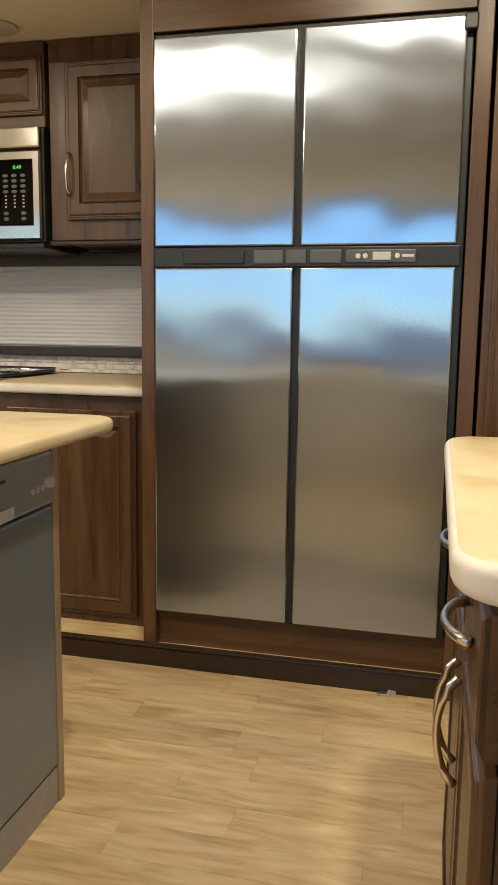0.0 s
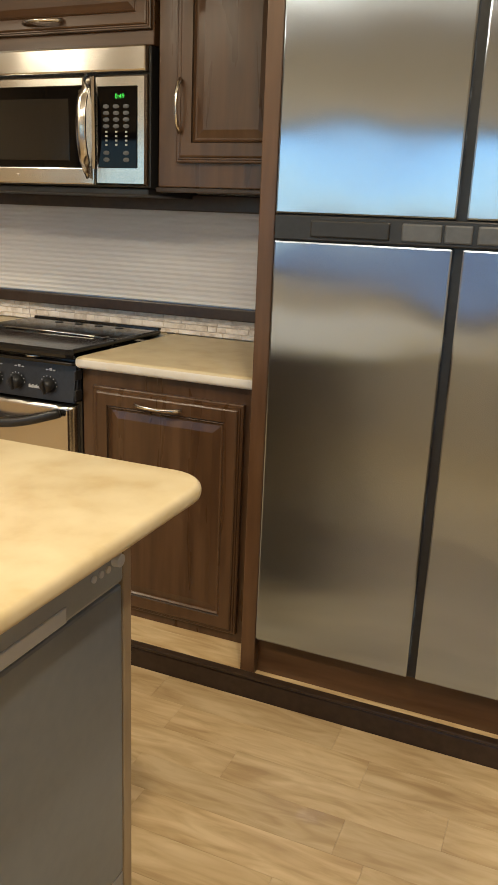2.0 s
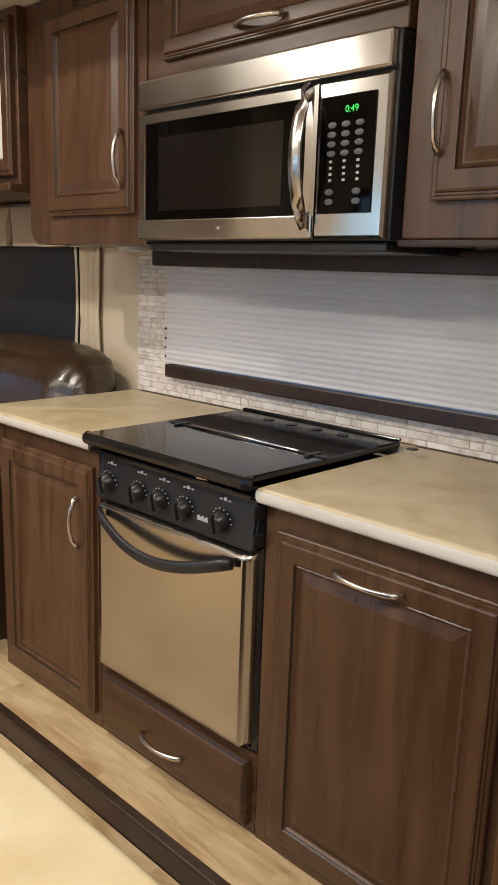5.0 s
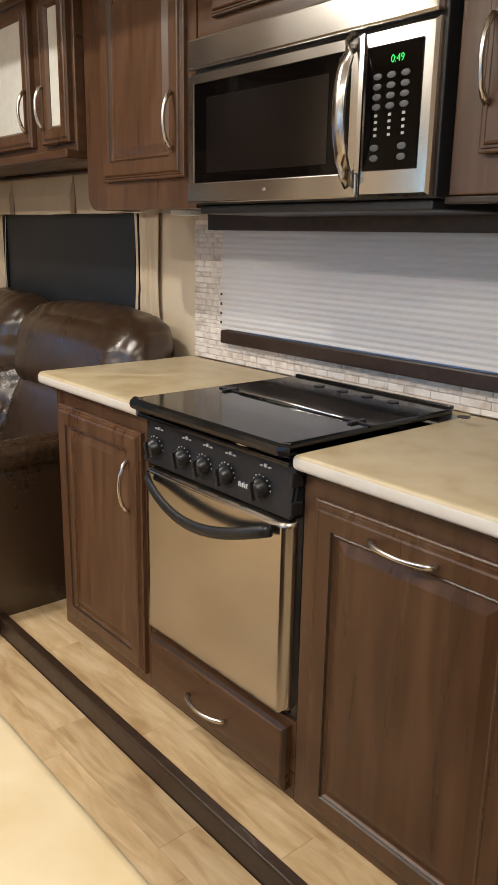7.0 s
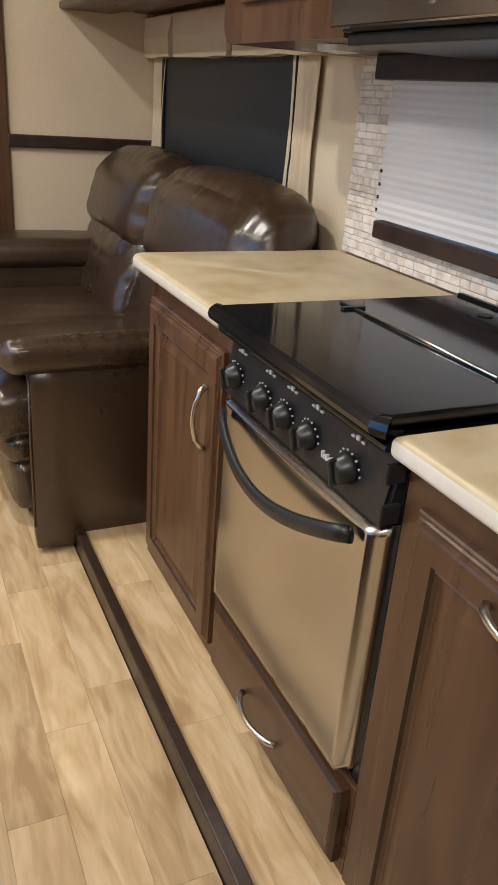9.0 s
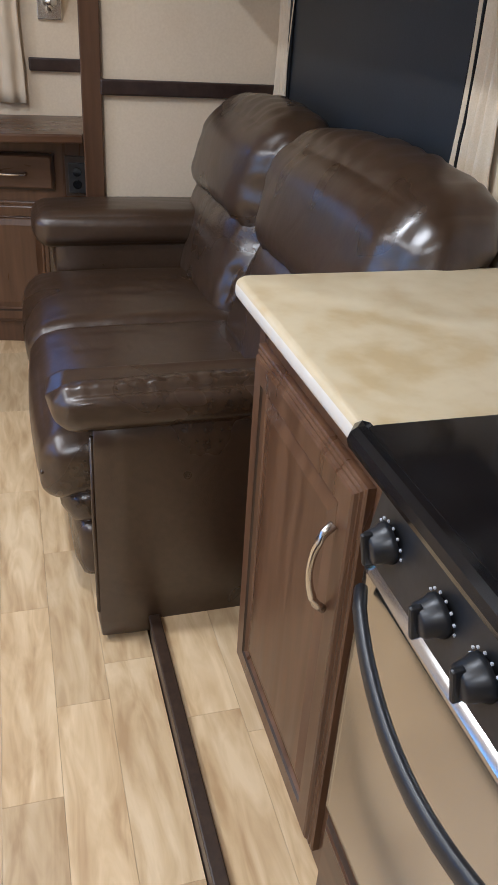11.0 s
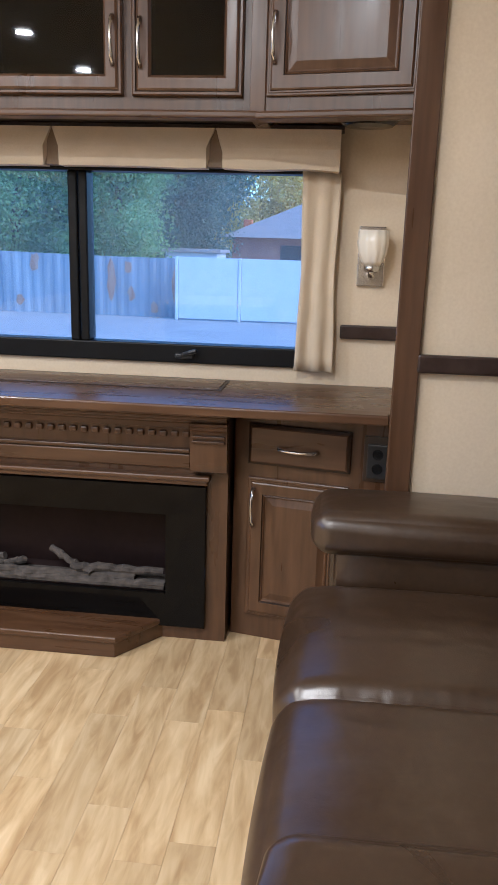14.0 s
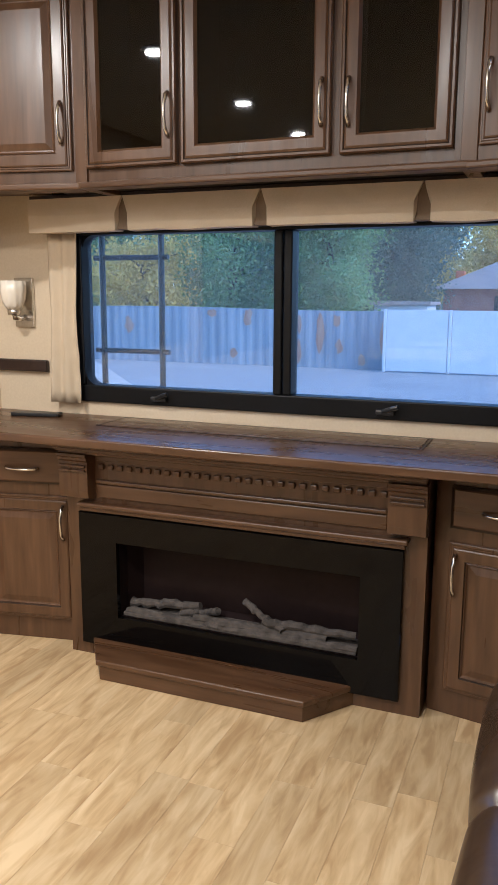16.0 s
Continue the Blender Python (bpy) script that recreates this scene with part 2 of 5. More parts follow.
def box(bm, x0, x1, y0, y1, z0, z1, bev=0.0, seg=2, mi=0):
    r = bmesh.ops.create_cube(bm, size=1.0)
    vs = r["verts"]
    for v in vs:
        v.co = Vector(((x0 + x1) / 2 + v.co.x * (x1 - x0), (y0 + y1) / 2 + v.co.y * (y1 - y0), (z0 + z1) / 2 + v.co.z * (z1 - z0)))
    fs = {f for v in vs for f in v.link_faces}
    for f in fs:
        f.material_index = mi
    if bev:
        es = {e for v in vs for e in v.link_edges}
        bmesh.ops.bevel(bm, geom=list(es), offset=bev, segments=seg, affect="EDGES", profile=0.5)
    return bm


def bx(name, mt, x0, x1, y0, y1, z0, z1, bev=0.003, parent=None, m=None, label=""):
    return put(box(bmesh.new(), x0, x1, y0, y1, z0, z1, bev), name, mt, parent, m, label=label)


def prism(bm, poly, z0, z1, bev=0.0, seg=4):
    """An upright block on a convex outline, its upper and lower edges rounded by bev."""
    n = len(poly)
    pts = [Vector(p) for p in poly]
    turn = sum(pts[k - 1].x * pts[k].y - pts[k].x * pts[k - 1].y for k in range(n))
    if turn < 0:
        pts.reverse()
    mitre = []
    for k in range(n):
        a, b = (pts[k] - pts[k - 1]).normalized(), (pts[(k + 1) % n] - pts[k]).normalized()
        na, nb = Vector((a.y, -a.x)), Vector((b.y, -b.x))
        m = (na + nb).normalized()
        mitre.append(m / max(0.3, m.dot(na)))
    steps = [(bev * (1 - math.sin(math.pi / 2 * k / seg)), z0 + bev * (1 - math.cos(math.pi / 2 * k / seg))) for k in range(seg + 1)] if bev else [(0, z0)]
    steps += [(d, z0 + z1 - z) for d, z in reversed(steps)]
    rings = [[bm.verts.new((p.x - m.x * d, p.y - m.y * d, z)) for p, m in zip(pts, mitre)] for d, z in steps]
    bm.faces.new(rings[0][::-1]), bm.faces.new(rings[-1])
    for u, v in zip(rings, rings[1:]):
        for k in range(n):
            bm.faces.new((u[k], u[(k + 1) % n], v[(k + 1) % n], v[k]))
    bm.normal_update()
    return bm


def rounded(x0, x1, y0, y1, r, corners=(1, 1, 1, 1), n=7):
    """A rectangle with some corners round: (x0,y0), (x1,y0), (x1,y1), (x0,y1)."""
    out = []
    for k, (cx, cy, a) in enumerate(((x0 + r, y0 + r, 180), (x1 - r, y0 + r, 270), (x1 - r, y1 - r, 0), (x0 + r, y1 - r, 90))):
        if corners[k]:
            out += [(cx + r * math.cos(radians(a + 90 * j / n)), cy + r * math.sin(radians(a + 90 * j / n))) for j in range(n + 1)]
        else:
            out.append(((x0, y0), (x1, y0), (x1, y1), (x0, y1))[k])
    return out


def nested(bm, x0, x1, z0, z1, profile, cap=True, dark=()):
    """A panel facing -y, lofted from rectangles (inset, depth); steps named in dark take the second material."""
    rings = []
    for inset, depth in profile:
        a, b, c, d = x0 + inset, x1 - inset, z0 + inset, z1 - inset
        rings.append([bm.verts.new(p) for p in ((a, depth, c), (b, depth, c), (b, depth, d), (a, depth, d))])
    for k, (u, v) in enumerate(zip(rings, rings[1:])):
        for j in range(4):
            f = bm.faces.new((u[j], u[(j + 1) % 4], v[(j + 1) % 4], v[j]))
            f.material_index = 1 if k in dark else 0
    if cap:
        bm.faces.new(rings[-1])
    return bm


def sweep(bm, pts, rad, n=8, flat=1.0, cap=True):
    """A tube along points; rad one number or one for each point; flat squeezes it across."""
    pts = [Vector(p) for p in pts]
    rings = []
    for k, p in enumerate(pts):
        d = (pts[min(k + 1, len(pts) - 1)] - pts[max(k - 1, 0)]).normalized()
        up = Vector((0, 0, 1)) if abs(d.z) < 0.9 else Vector((1, 0, 0))
        s = d.cross(up).normalized()
        u = s.cross(d)
        r = rad[k] if isinstance(rad, (list, tuple)) else rad
        rings.append([bm.verts.new(p + r * (math.cos(2 * math.pi * j / n) * s * flat + math.sin(2 * math.pi * j / n) * u)) for j in range(n)])
    for a, b in zip(rings, rings[1:]):
        for j in range(n):
            bm.faces.new((a[j], a[(j + 1) % n], b[(j + 1) % n], b[j]))
    if cap:
        bm.faces.new(rings[0][::-1]), bm.faces.new(rings[-1])
    return bm


def turned(bm, profile, n=24, m=None):
    """A shape turned round z from (radius, height) pairs."""
    rings = []
    for r, z in profile:
        rings.append([bm.verts.new((r * math.cos(2 * math.pi * j / n), r * math.sin(2 * math.pi * j / n), z)) for j in range(n)])
    for a, b in zip(rings, rings[1:]):
        for j in range(n):
            bm.faces.new((a[j], a[(j + 1) % n], b[(j + 1) % n], b[j]))
    bm.faces.new(rings[0][::-1]), bm.faces.new(rings[-1])
    if m is not None:
        bmesh.ops.transform(bm, matrix=m, verts=[v for ring in rings for v in ring])
    return bm


def cushion(bm, x0, x1, y0, y1, z0, z1, r, puff=0.0, n=14, wrinkle=0.0, seed=0.0, shape=None):
    """A stuffed block with round edges, swollen faces and small creases."""
    r0 = len(bm.verts)
    made = bmesh.ops.create_cube(bm, size=2.0)["verts"]
    es = list({e for v in made for e in v.link_edges})
    bmesh.ops.subdivide_edges(bm, edges=es, cuts=n, use_grid_fill=True)
    bm.verts.ensure_lookup_table()
    c = Vector(((x0 + x1) / 2, (y0 + y1) / 2, (z0 + z1) / 2))
    h = Vector(((x1 - x0) / 2, (y1 - y0) / 2, (z1 - z0) / 2))
    r = min(r, *h)
    for v in bm.verts[r0:]:
        q = Vector((v.co.x, v.co.y, v.co.z))
        p = Vector((q.x * h.x, q.y * h.y, q.z * h.z))
        inner = Vector([max(-(h[k] - r), min(h[k] - r, p[k])) for k in range(3)])
        d = p - inner
        if d.length > 1e-6:
            far = max(abs(d[k]) for k in range(3))
            p = inner + d.normalized() * far
        for k in range(3):
            a, b = (k + 1) % 3, (k + 2) % 3
            if abs(q[k]) > 0.99:
                p[k] += math.copysign(puff, q[k]) * (1 - q[a] ** 2) * (1 - q[b] ** 2)
        if wrinkle:
            edge = max(abs(q.x), abs(q.z)) ** 3
            p += d.normalized() * wrinkle * edge * noise.noise(Vector((p.x * 26 + seed, p.y * 11, p.z * 26))) if d.length > 1e-6 else Vector()
        p = c + p
        if shape:
            p = shape(p)
        v.co = p
    return bm


RAISED = [(0, 0.022), (0, 0.011), (0.003, 0.009), (0.007, 0.009), (0.009, 0.006), (0.013, 0.006), (0.015, 0.002), (0.019, 0.0), (0.052, 0.0), (0.055, 0.005), (0.058, 0.003), (0.062, 0.008), (0.066, 0.009), (0.088, 0.003)]
RAISED_DARK = (8,)
DRAWER = [(0, 0.022), (0, 0.008), (0.008, 0.003), (0.012, 0.0)]


def pull(parent, x, z, long=0.13, level=False, y=0.0):
    """A bowed nickel handle on two feet."""
    bm = bmesh.new()
    pts, rad = [], []
    for k in range(13):
        u = k / 12
        along = (u - 0.5) * long
        out = -0.004 - 0.026 * math.sin(math.pi * u) ** 0.6
        pts.append((x + along, y + out, z) if level else (x, y + out, z + along))
        rad.append(0.0068 - 0.0018 * math.sin(math.pi * u))
    sweep(bm, pts, rad, 8)
    return put(bm, "handle", NICKEL, parent, smooth=True, label="bowed brushed nickel handle")


def panel_door(parent, x0, x1, z0, z1, y=0.0, handle=None, profile=RAISED, name="door", wood=None):
    """A raised-panel door, its face towards -y at y. handle: (x, z, long, level)."""
    bm = nested(bmesh.new(), x0, x1, z0, z1, [(a, b + y) for a, b in profile], True, RAISED_DARK if profile is RAISED else (1,))
    ob = put(bm, name, [wood or (WOOD if z1 - z0 > 0.2 else WOODH), GLAZE], parent)
    if handle:
        hx, hz, hl, lv = handle
        pull(ob, hx, hz, hl, lv, y)
    return ob


def glass_door(parent, x0, x1, z0, z1, y, glass, handle=None):
    prof = [(0, 0.022), (0, 0.005), (0.004, 0), (0.010, 0), (0.014, 0.004), (0.020, 0), (0.048, 0), (0.056, 0.010), (0.056, 0.022)]
    ob = put(nested(bmesh.new(), x0, x1, z0, z1, [(a, b + y) for a, b in prof], False, (3, 7)), "door", [WOOD, GLAZE], parent)
    g = bx("pane", glass, x0 + 0.05, x1 - 0.05, y + 0.012, y + 0.016, z0 + 0.05, z1 - 0.05, 0, ob)
    if handle:
        pull(ob, handle[0], handle[1], handle[2], handle[3], y)
    return ob


# ---- structure ----
def slab(name, mt, boxes, label, bev=0.0):
    bm = bmesh.new()
    for b in boxes:
        box(bm, *b, bev)
    return tagged(put(bm, name, mt), label, "", "", "structure")


def holed(axis, at0, at1, u0, u1, z0, z1, holes):
    """Boxes of a wall across axis, from u0 to u1, round rectangular openings (u, u, z, z) in rising order."""
    out, at = [], u0
    cells = []
    for a, b, c, d in holes:
        cells += [(at, a, z0, z1), (a, b, z0, c), (a, b, d, z1)]
        at = b
    cells.append((at, u1, z0, z1))
    for a, b, c, d in cells:
        out.append((at0, at1, a, b, c, d) if axis == "x" else (a, b, at0, at1, c, d))
    return out


REAR_WIN = (0.29, 1.95, 0.925, 1.56)
SLIDE_Z = 0.05
floor = slab("floor", SUBFLOOR, [(-4.90, 1.80, -0.95, 2.20, -0.06, -0.013)], "pale oak-look vinyl plank floor")
slide_floor = slab("slide_floor", SUBFLOOR, [(-4.206, 1.75, 2.189, 2.90, -0.01, SLIDE_Z - 0.009)], "raised oak-look plank floor of the slide-out")
slab("slide_edge_trim", DARKWOOD, [(-2.618, 0.75, 2.166, 2.188, -0.012, 0.060), (-4.13, -2.668, 2.166, 2.188, -0.012, 0.060)], "dark wooden trim along the slide-out's floor edge", 0.006)
slab("slide_edge_cap", GLAZE, [(-2.618, 0.75, 2.162, 2.1885, 0.0605, 0.069), (-4.13, -2.668, 2.162, 2.1885, 0.0605, 0.069)], "brown stained cap on the slide-out's floor trim", 0.003)
slab("wall_north", WALLP, holed("y", 2.90, 2.97, -4.27, 1.80, 0, 2.1, [(-2.33, -0.83, 0.985, 1.292)]), "beige wallboard behind the kitchen and sofa")
slab("wall_slide_end", WALLP, [(-4.262, -4.206, 2.262, 2.90, 0, 2.1)], "beige wallboard end wall beside the sofa")
slab("wall_rear", WALLP, holed("x", -4.82, -4.74, -0.16, 2.33, 0, CEILING, [REAR_WIN]), "beige wallboard rear wall with a wide window")
slab("wall_rear_side", WALLP, [(-4.74, -4.263, 2.268, 2.33, 0, CEILING), (-4.74, -4.20, -0.16, -0.10, 0, CEILING)], "beige wallboard beside the rear counter")
slab("wall_south", WALLP, holed("y", -0.93, -0.86, -4.26, 1.80, 0, CEILING, [(-3.9, -1.5, 0.95, 1.85), (-1.2, 0.85, 0.80, 1.82)]) + [(-4.26, -4.20, -0.86, -0.16, 0, CEILING)], "beige wallboard opposite the kitchen")
slab("wall_east", WALLP, [(1.75, 1.82, -0.95, 2.97, 0, CEILING)], "plain beige wallboard")
slab("ceiling", CEIL, [(-4.82, 1.82, -0.95, 2.2, CEILING, CEILING + 0.05)], "off-white vinyl ceiling")
slab("slide_ceiling", CEIL, [(-4.262, 1.82, 2.2, 2.97, 2.03, 2.1)], "off-white ceiling of the slide-out")
slab("slide_header", WOODH, [(-4.262, 1.82, 2.15, 2.2, 2.03, CEILING)], "brown stained fascia above the slide-out", 0.004)
slab("slide_post", WOOD, [(-4.262, -4.192, 2.205, 2.2615, 0, 2.03), (-4.200, -4.186, 2.2, 2.268, 0, 2.03)], "brown stained upright trim at the slide-out's end", 0.004)


def chair_rail(name, x0, x1, y0, y1, z0, z1, label):
    bm = box(bmesh.new(), x0, x1, y0, y1, z0, z1, 0.006)
    tagged(put(bm, name, DARKWOOD), label, "", "", "structure")


chair_rail("trim_1", -4.205, -4.182, 2.262, 2.895, 0.978, 1.028, "dark espresso chair rail on the end wall")
chair_rail("trim_2", -4.739, -4.715, 2.05, 2.267, 1.003, 1.05, "dark espresso chair rail beside the rear window")
chair_rail("trim_3", -4.739, -4.715, -0.1, 0.15, 1.003, 1.05, "dark espresso chair rail beside the rear window")

# Rear window: frame, mullion, panes, latches
bm = bmesh.new()
y0, y1, z0, z1 = REAR_WIN
for b in ((y0 - 0.02, y1 + 0.02, z0 - 0.03, z0 + 0.035), (y0 - 0.02, y1 + 0.02, z1 - 0.03, z1 + 0.03), (y0 - 0.02, y0 + 0.035, z0 + 0.0355, z1 - 0.0305), (y1 - 0.035, y1 + 0.02, z0 + 0.0355, z1 - 0.0305), (1.108, 1.14, z0 + 0.0355, z1 - 0.0305), (1.145, 1.175, z0 + 0.0355, z1 - 0.0305)):
    box(bm, -4.80, -4.722, *b, 0.005)
for cy, cz, sy, sz in ((y0 + 0.035, z0 + 0.035, 1, 1), (y0 + 0.035, z1 - 0.03, 1, -1)):
    ring = [(cy, cz)] + [(cy + sy * 0.05 * (1 - math.sin(radians(9 * k))), cz + sz * 0.05 * (1 - math.cos(radians(9 * k)))) for k in range(11)]
    lo, hi = [bm.verts.new((-4.79, a, b)) for a, b in ring], [bm.verts.new((-4.735, a, b)) for a, b in ring]
    bm.faces.new(lo), bm.faces.new(hi)
    for k in range(len(ring)):
        bm.faces.new((lo[k], lo[k - 1], hi[k - 1], hi[k]))
win = tagged(put(bm, "window_1", RUBBER), "wide black-framed rear window with two panes", "", "", "structure")
for a, b in ((y0 + 0.03, 1.11), (1.172, y1 - 0.03)):
    p = bx("pane", CLEAR, -4.775, -4.771, a, b, z0 + 0.03, z1 - 0.025, 0, win)
    p.visible_shadow = False
for ly in (0.66, 1.52):
    bm = box(bmesh.new(), -4.722, -4.700, ly - 0.035, ly + 0.03, z0 - 0.012, z0 + 0.006, 0.005)
    sweep(bm, [(-4.705, ly - 0.01, z0), (-4.69, ly + 0.02, z0 + 0.012), (-4.685, ly + 0.045, z0 + 0.02)], 0.008)
    put(bm, "latch", BLACKP, win)
for n, (a, b, c, d) in enumerate(((-3.9, -1.5, 0.95, 1.85), (-1.2, 0.85, 0.80, 1.82))):
    bm = bmesh.new()
    for q in ((a, b, c - 0.03, c + 0.03), (a, b, d - 0.03, d + 0.03), (a, a + 0.04, c, d), (b - 0.04, b, c, d), ((a + b) / 2 - 0.02, (a + b) / 2 + 0.02, c, d)):
        box(bm, q[0], q[1], -0.91, -0.85, q[2], q[3], 0.004)
    w = tagged(put(bm, "window_%d" % (n + 2), RUBBER), "black-framed side window", "", "", "structure")
    bx("pane", CLEAR, a + 0.03, b - 0.03, -0.905, -0.901, c + 0.02, d - 0.02, 0, w).visible_shadow = False


# ---- ceiling lights ----
def puck(x, y):
    r = root("puck_light", pose(x, y, CEILING), "round recessed ceiling light, switched on, nickel rim; half of the set is added fill", "ceiling light", "ceiling lights")
    put(turned(bmesh.new(), [(0.062, 0.0), (0.066, -0.004), (0.06, -0.010), (0.05, -0.010)], 28), "rim", NICKEL, r)
    put(turned(bmesh.new(), [(0.048, -0.006), (0.046, -0.012), (0.03, -0.0145), (0.0005, -0.0155)], 28), "diffuser", LAMPGLOW, r)


for px, py in PUCKS_AND_FILL:
    puck(px, py)
r = root("puck_light", pose(-1.38, 2.42, 2.03), "round ceiling light in the slide-out, switched off", "ceiling light")
put(turned(bmesh.new(), [(0.062, 0.0), (0.066, -0.006), (0.06, -0.012), (0.0005, -0.016)], 28), "cover", mat("dull_diffuser", (0.5, 0.48, 0.44), 0.5), r)


# ---- refrigerator in its surround ----
def refrigerator():
    r = root("refrigerator", pose(0, 2.185, 0), "four-door stainless steel refrigerator with all doors closed", "refrigerator")
    bx("body", BLACKP, -0.752, 0.132, 0.02, 0.66, 0.165, 1.885, 0.004, r)
    for x0, x1, z0, z1 in ((-0.748, -0.333, 1.290, 1.868), (-0.313, 0.112, 1.290, 1.868), (-0.748, -0.333, 0.176, 1.230), (-0.313, 0.112, 0.176, 1.230)):
        bx("door", STEEL, x0, x1, -0.004, 0.03, z0, z1, 0.005, r)
    bx("control_band", BLACKP, -0.75, 0.124, 0.0, 0.03, 1.232, 1.288, 0.003, r)
    for x0, x1 in ((-0.66, -0.475), (-0.448, -0.36), (-0.355, -0.295), (-0.285, -0.195)):
        bx("latch_cover", GREYP if x0 > -0.5 else BLACKP, x0, x1, -0.006, 0.01, 1.240, 1.279, 0.004, r)
    bx("control_panel", GREYP, -0.185, 0.008, -0.005, 0.01, 1.242, 1.278, 0.003, r)
    bx("display", LCD, -0.11, -0.06, -0.008, 0.005, 1.249, 1.271, 0.001, r)
    for bxx in (-0.15, -0.13, -0.043):
        put(turned(bmesh.new(), [(0.007, 0), (0.007, 0.004), (0.0005, 0.005)], 12, pose(bxx, -0.005, 1.26, 90)), "button", MARK, r)
    bx("panel_print", MARK, -0.03, 0.002, -0.0065, 0, 1.257, 1.264, 0, r)
    bx("hinge_cap", BLACKP, 0.105, 0.14, -0.01, 0.03, 1.83, 1.872, 0.004, r)


refrigerator()
r = root("refrigerator_surround", pose(0, 0, 0), "brown stained wooden housing round the refrigerator", "cabinet")
bx("side_panel", WOOD, -0.797, -0.755, 2.200, 2.895, SLIDE_Z, 2.028, 0.003, r)
bx("side_panel", WOOD, 0.136, 0.18, 2.185, 2.895, SLIDE_Z, 2.028, 0.003, r)
bx("kick_board", WOODH, -0.80, 0.18, 2.226, 2.240, SLIDE_Z + 0.002, 0.172, 0.002, r)
bx("top_fascia", WOODH, -0.754, 0.135, 2.195, 2.215, 1.888, 2.028, 0.002, r)
r = root("pantry_cupboard", pose(0.19, 2.16, 0), "tall brown stained pantry cupboard beside the refrigerator", "cabinet")
bx("body", WOOD, 0, 0.56, 0.022, 0.70, SLIDE_Z + 0.01, 2.028, 0.003, r)
panel_door(r, 0.02, 0.52, 0.2, 1.98, 0.0)
bm = box(bmesh.new(), -0.05, -0.012, 2.142, 2.163, 0.0, 0.007, 0.002)
box(bm, -0.02, 0.005, 2.15, 2.1635, 0.0, 0.016, 0.002)
tagged(put(bm, "floor_bracket", mat("worn_galvanised_steel", (0.6, 0.6, 0.58), 0.35, 1.0)), "small bare metal bracket on the floor by the slide-out trim", "bracket")

# ---- kitchen base units ----
KY = 2.313
r = root("base_cabinet", pose(0, KY, 0), "dark brown raised-panel base cupboard under the counter", "cabinet", "kitchen base cupboards")
bm = box(bmesh.new(), -1.398, -0.80, 0.022, 0.58, SLIDE_Z + 0.001, 0.832, 0.003)
put(bm, "body", WOOD, r)
panel_door(r, -1.354, -0.868, 0.085, 0.785, 0.0, (-1.126, 0.748, 0.15, True))
r = root("base_cabinet", pose(0, KY, 0), "dark brown raised-panel base cupboard beside the sofa", "cabinet", "kitchen base cupboards")
put(box(bmesh.new(), -2.478, -1.974, 0.022, 0.58, SLIDE_Z + 0.001, 0.832, 0.003), "body", WOOD, r)
panel_door(r, -2.440, -1.988, 0.095, 0.785, 0.0, (-2.036, 0.633, 0.14, False))
r = root("drawer_unit", pose(0, KY, 0), "dark brown drawer below the oven, closed", "drawer")
put(box(bmesh.new(), -1.972, -1.40, 0.024, 0.58, SLIDE_Z + 0.001, 0.249, 0.002), "body", WOODH, r)
panel_door(r, -1.950, -1.413, 0.078, 0.240, 0.0, (-1.69, 0.150, 0.15, True), DRAWER, "drawer")

bm = bmesh.new()
prism(bm, rounded(-1.398, -0.799, 2.300, 2.888, 0.012, (0, 0, 0, 0)), 0.834, 0.870, 0.013)
prism(bm, rounded(-2.545, -1.972, 2.300, 2.888, 0.03, (1, 0, 0, 0)), 0.834, 0.870, 0.013)
prism(bm, rounded(-1.971, -1.399, 2.845, 2.888, 0.01, (0, 0, 0, 0)), 0.834, 0.8695, 0.0)
for f in bm.faces:
    if f.normal.z < 0.5:
        f.material_index = 1
tagged(put(bm, "kitchen_counter", [LAM, LAMEDGE], None, None, "auto"), "beige mottled laminate counter with a pale rolled edge", "counter")


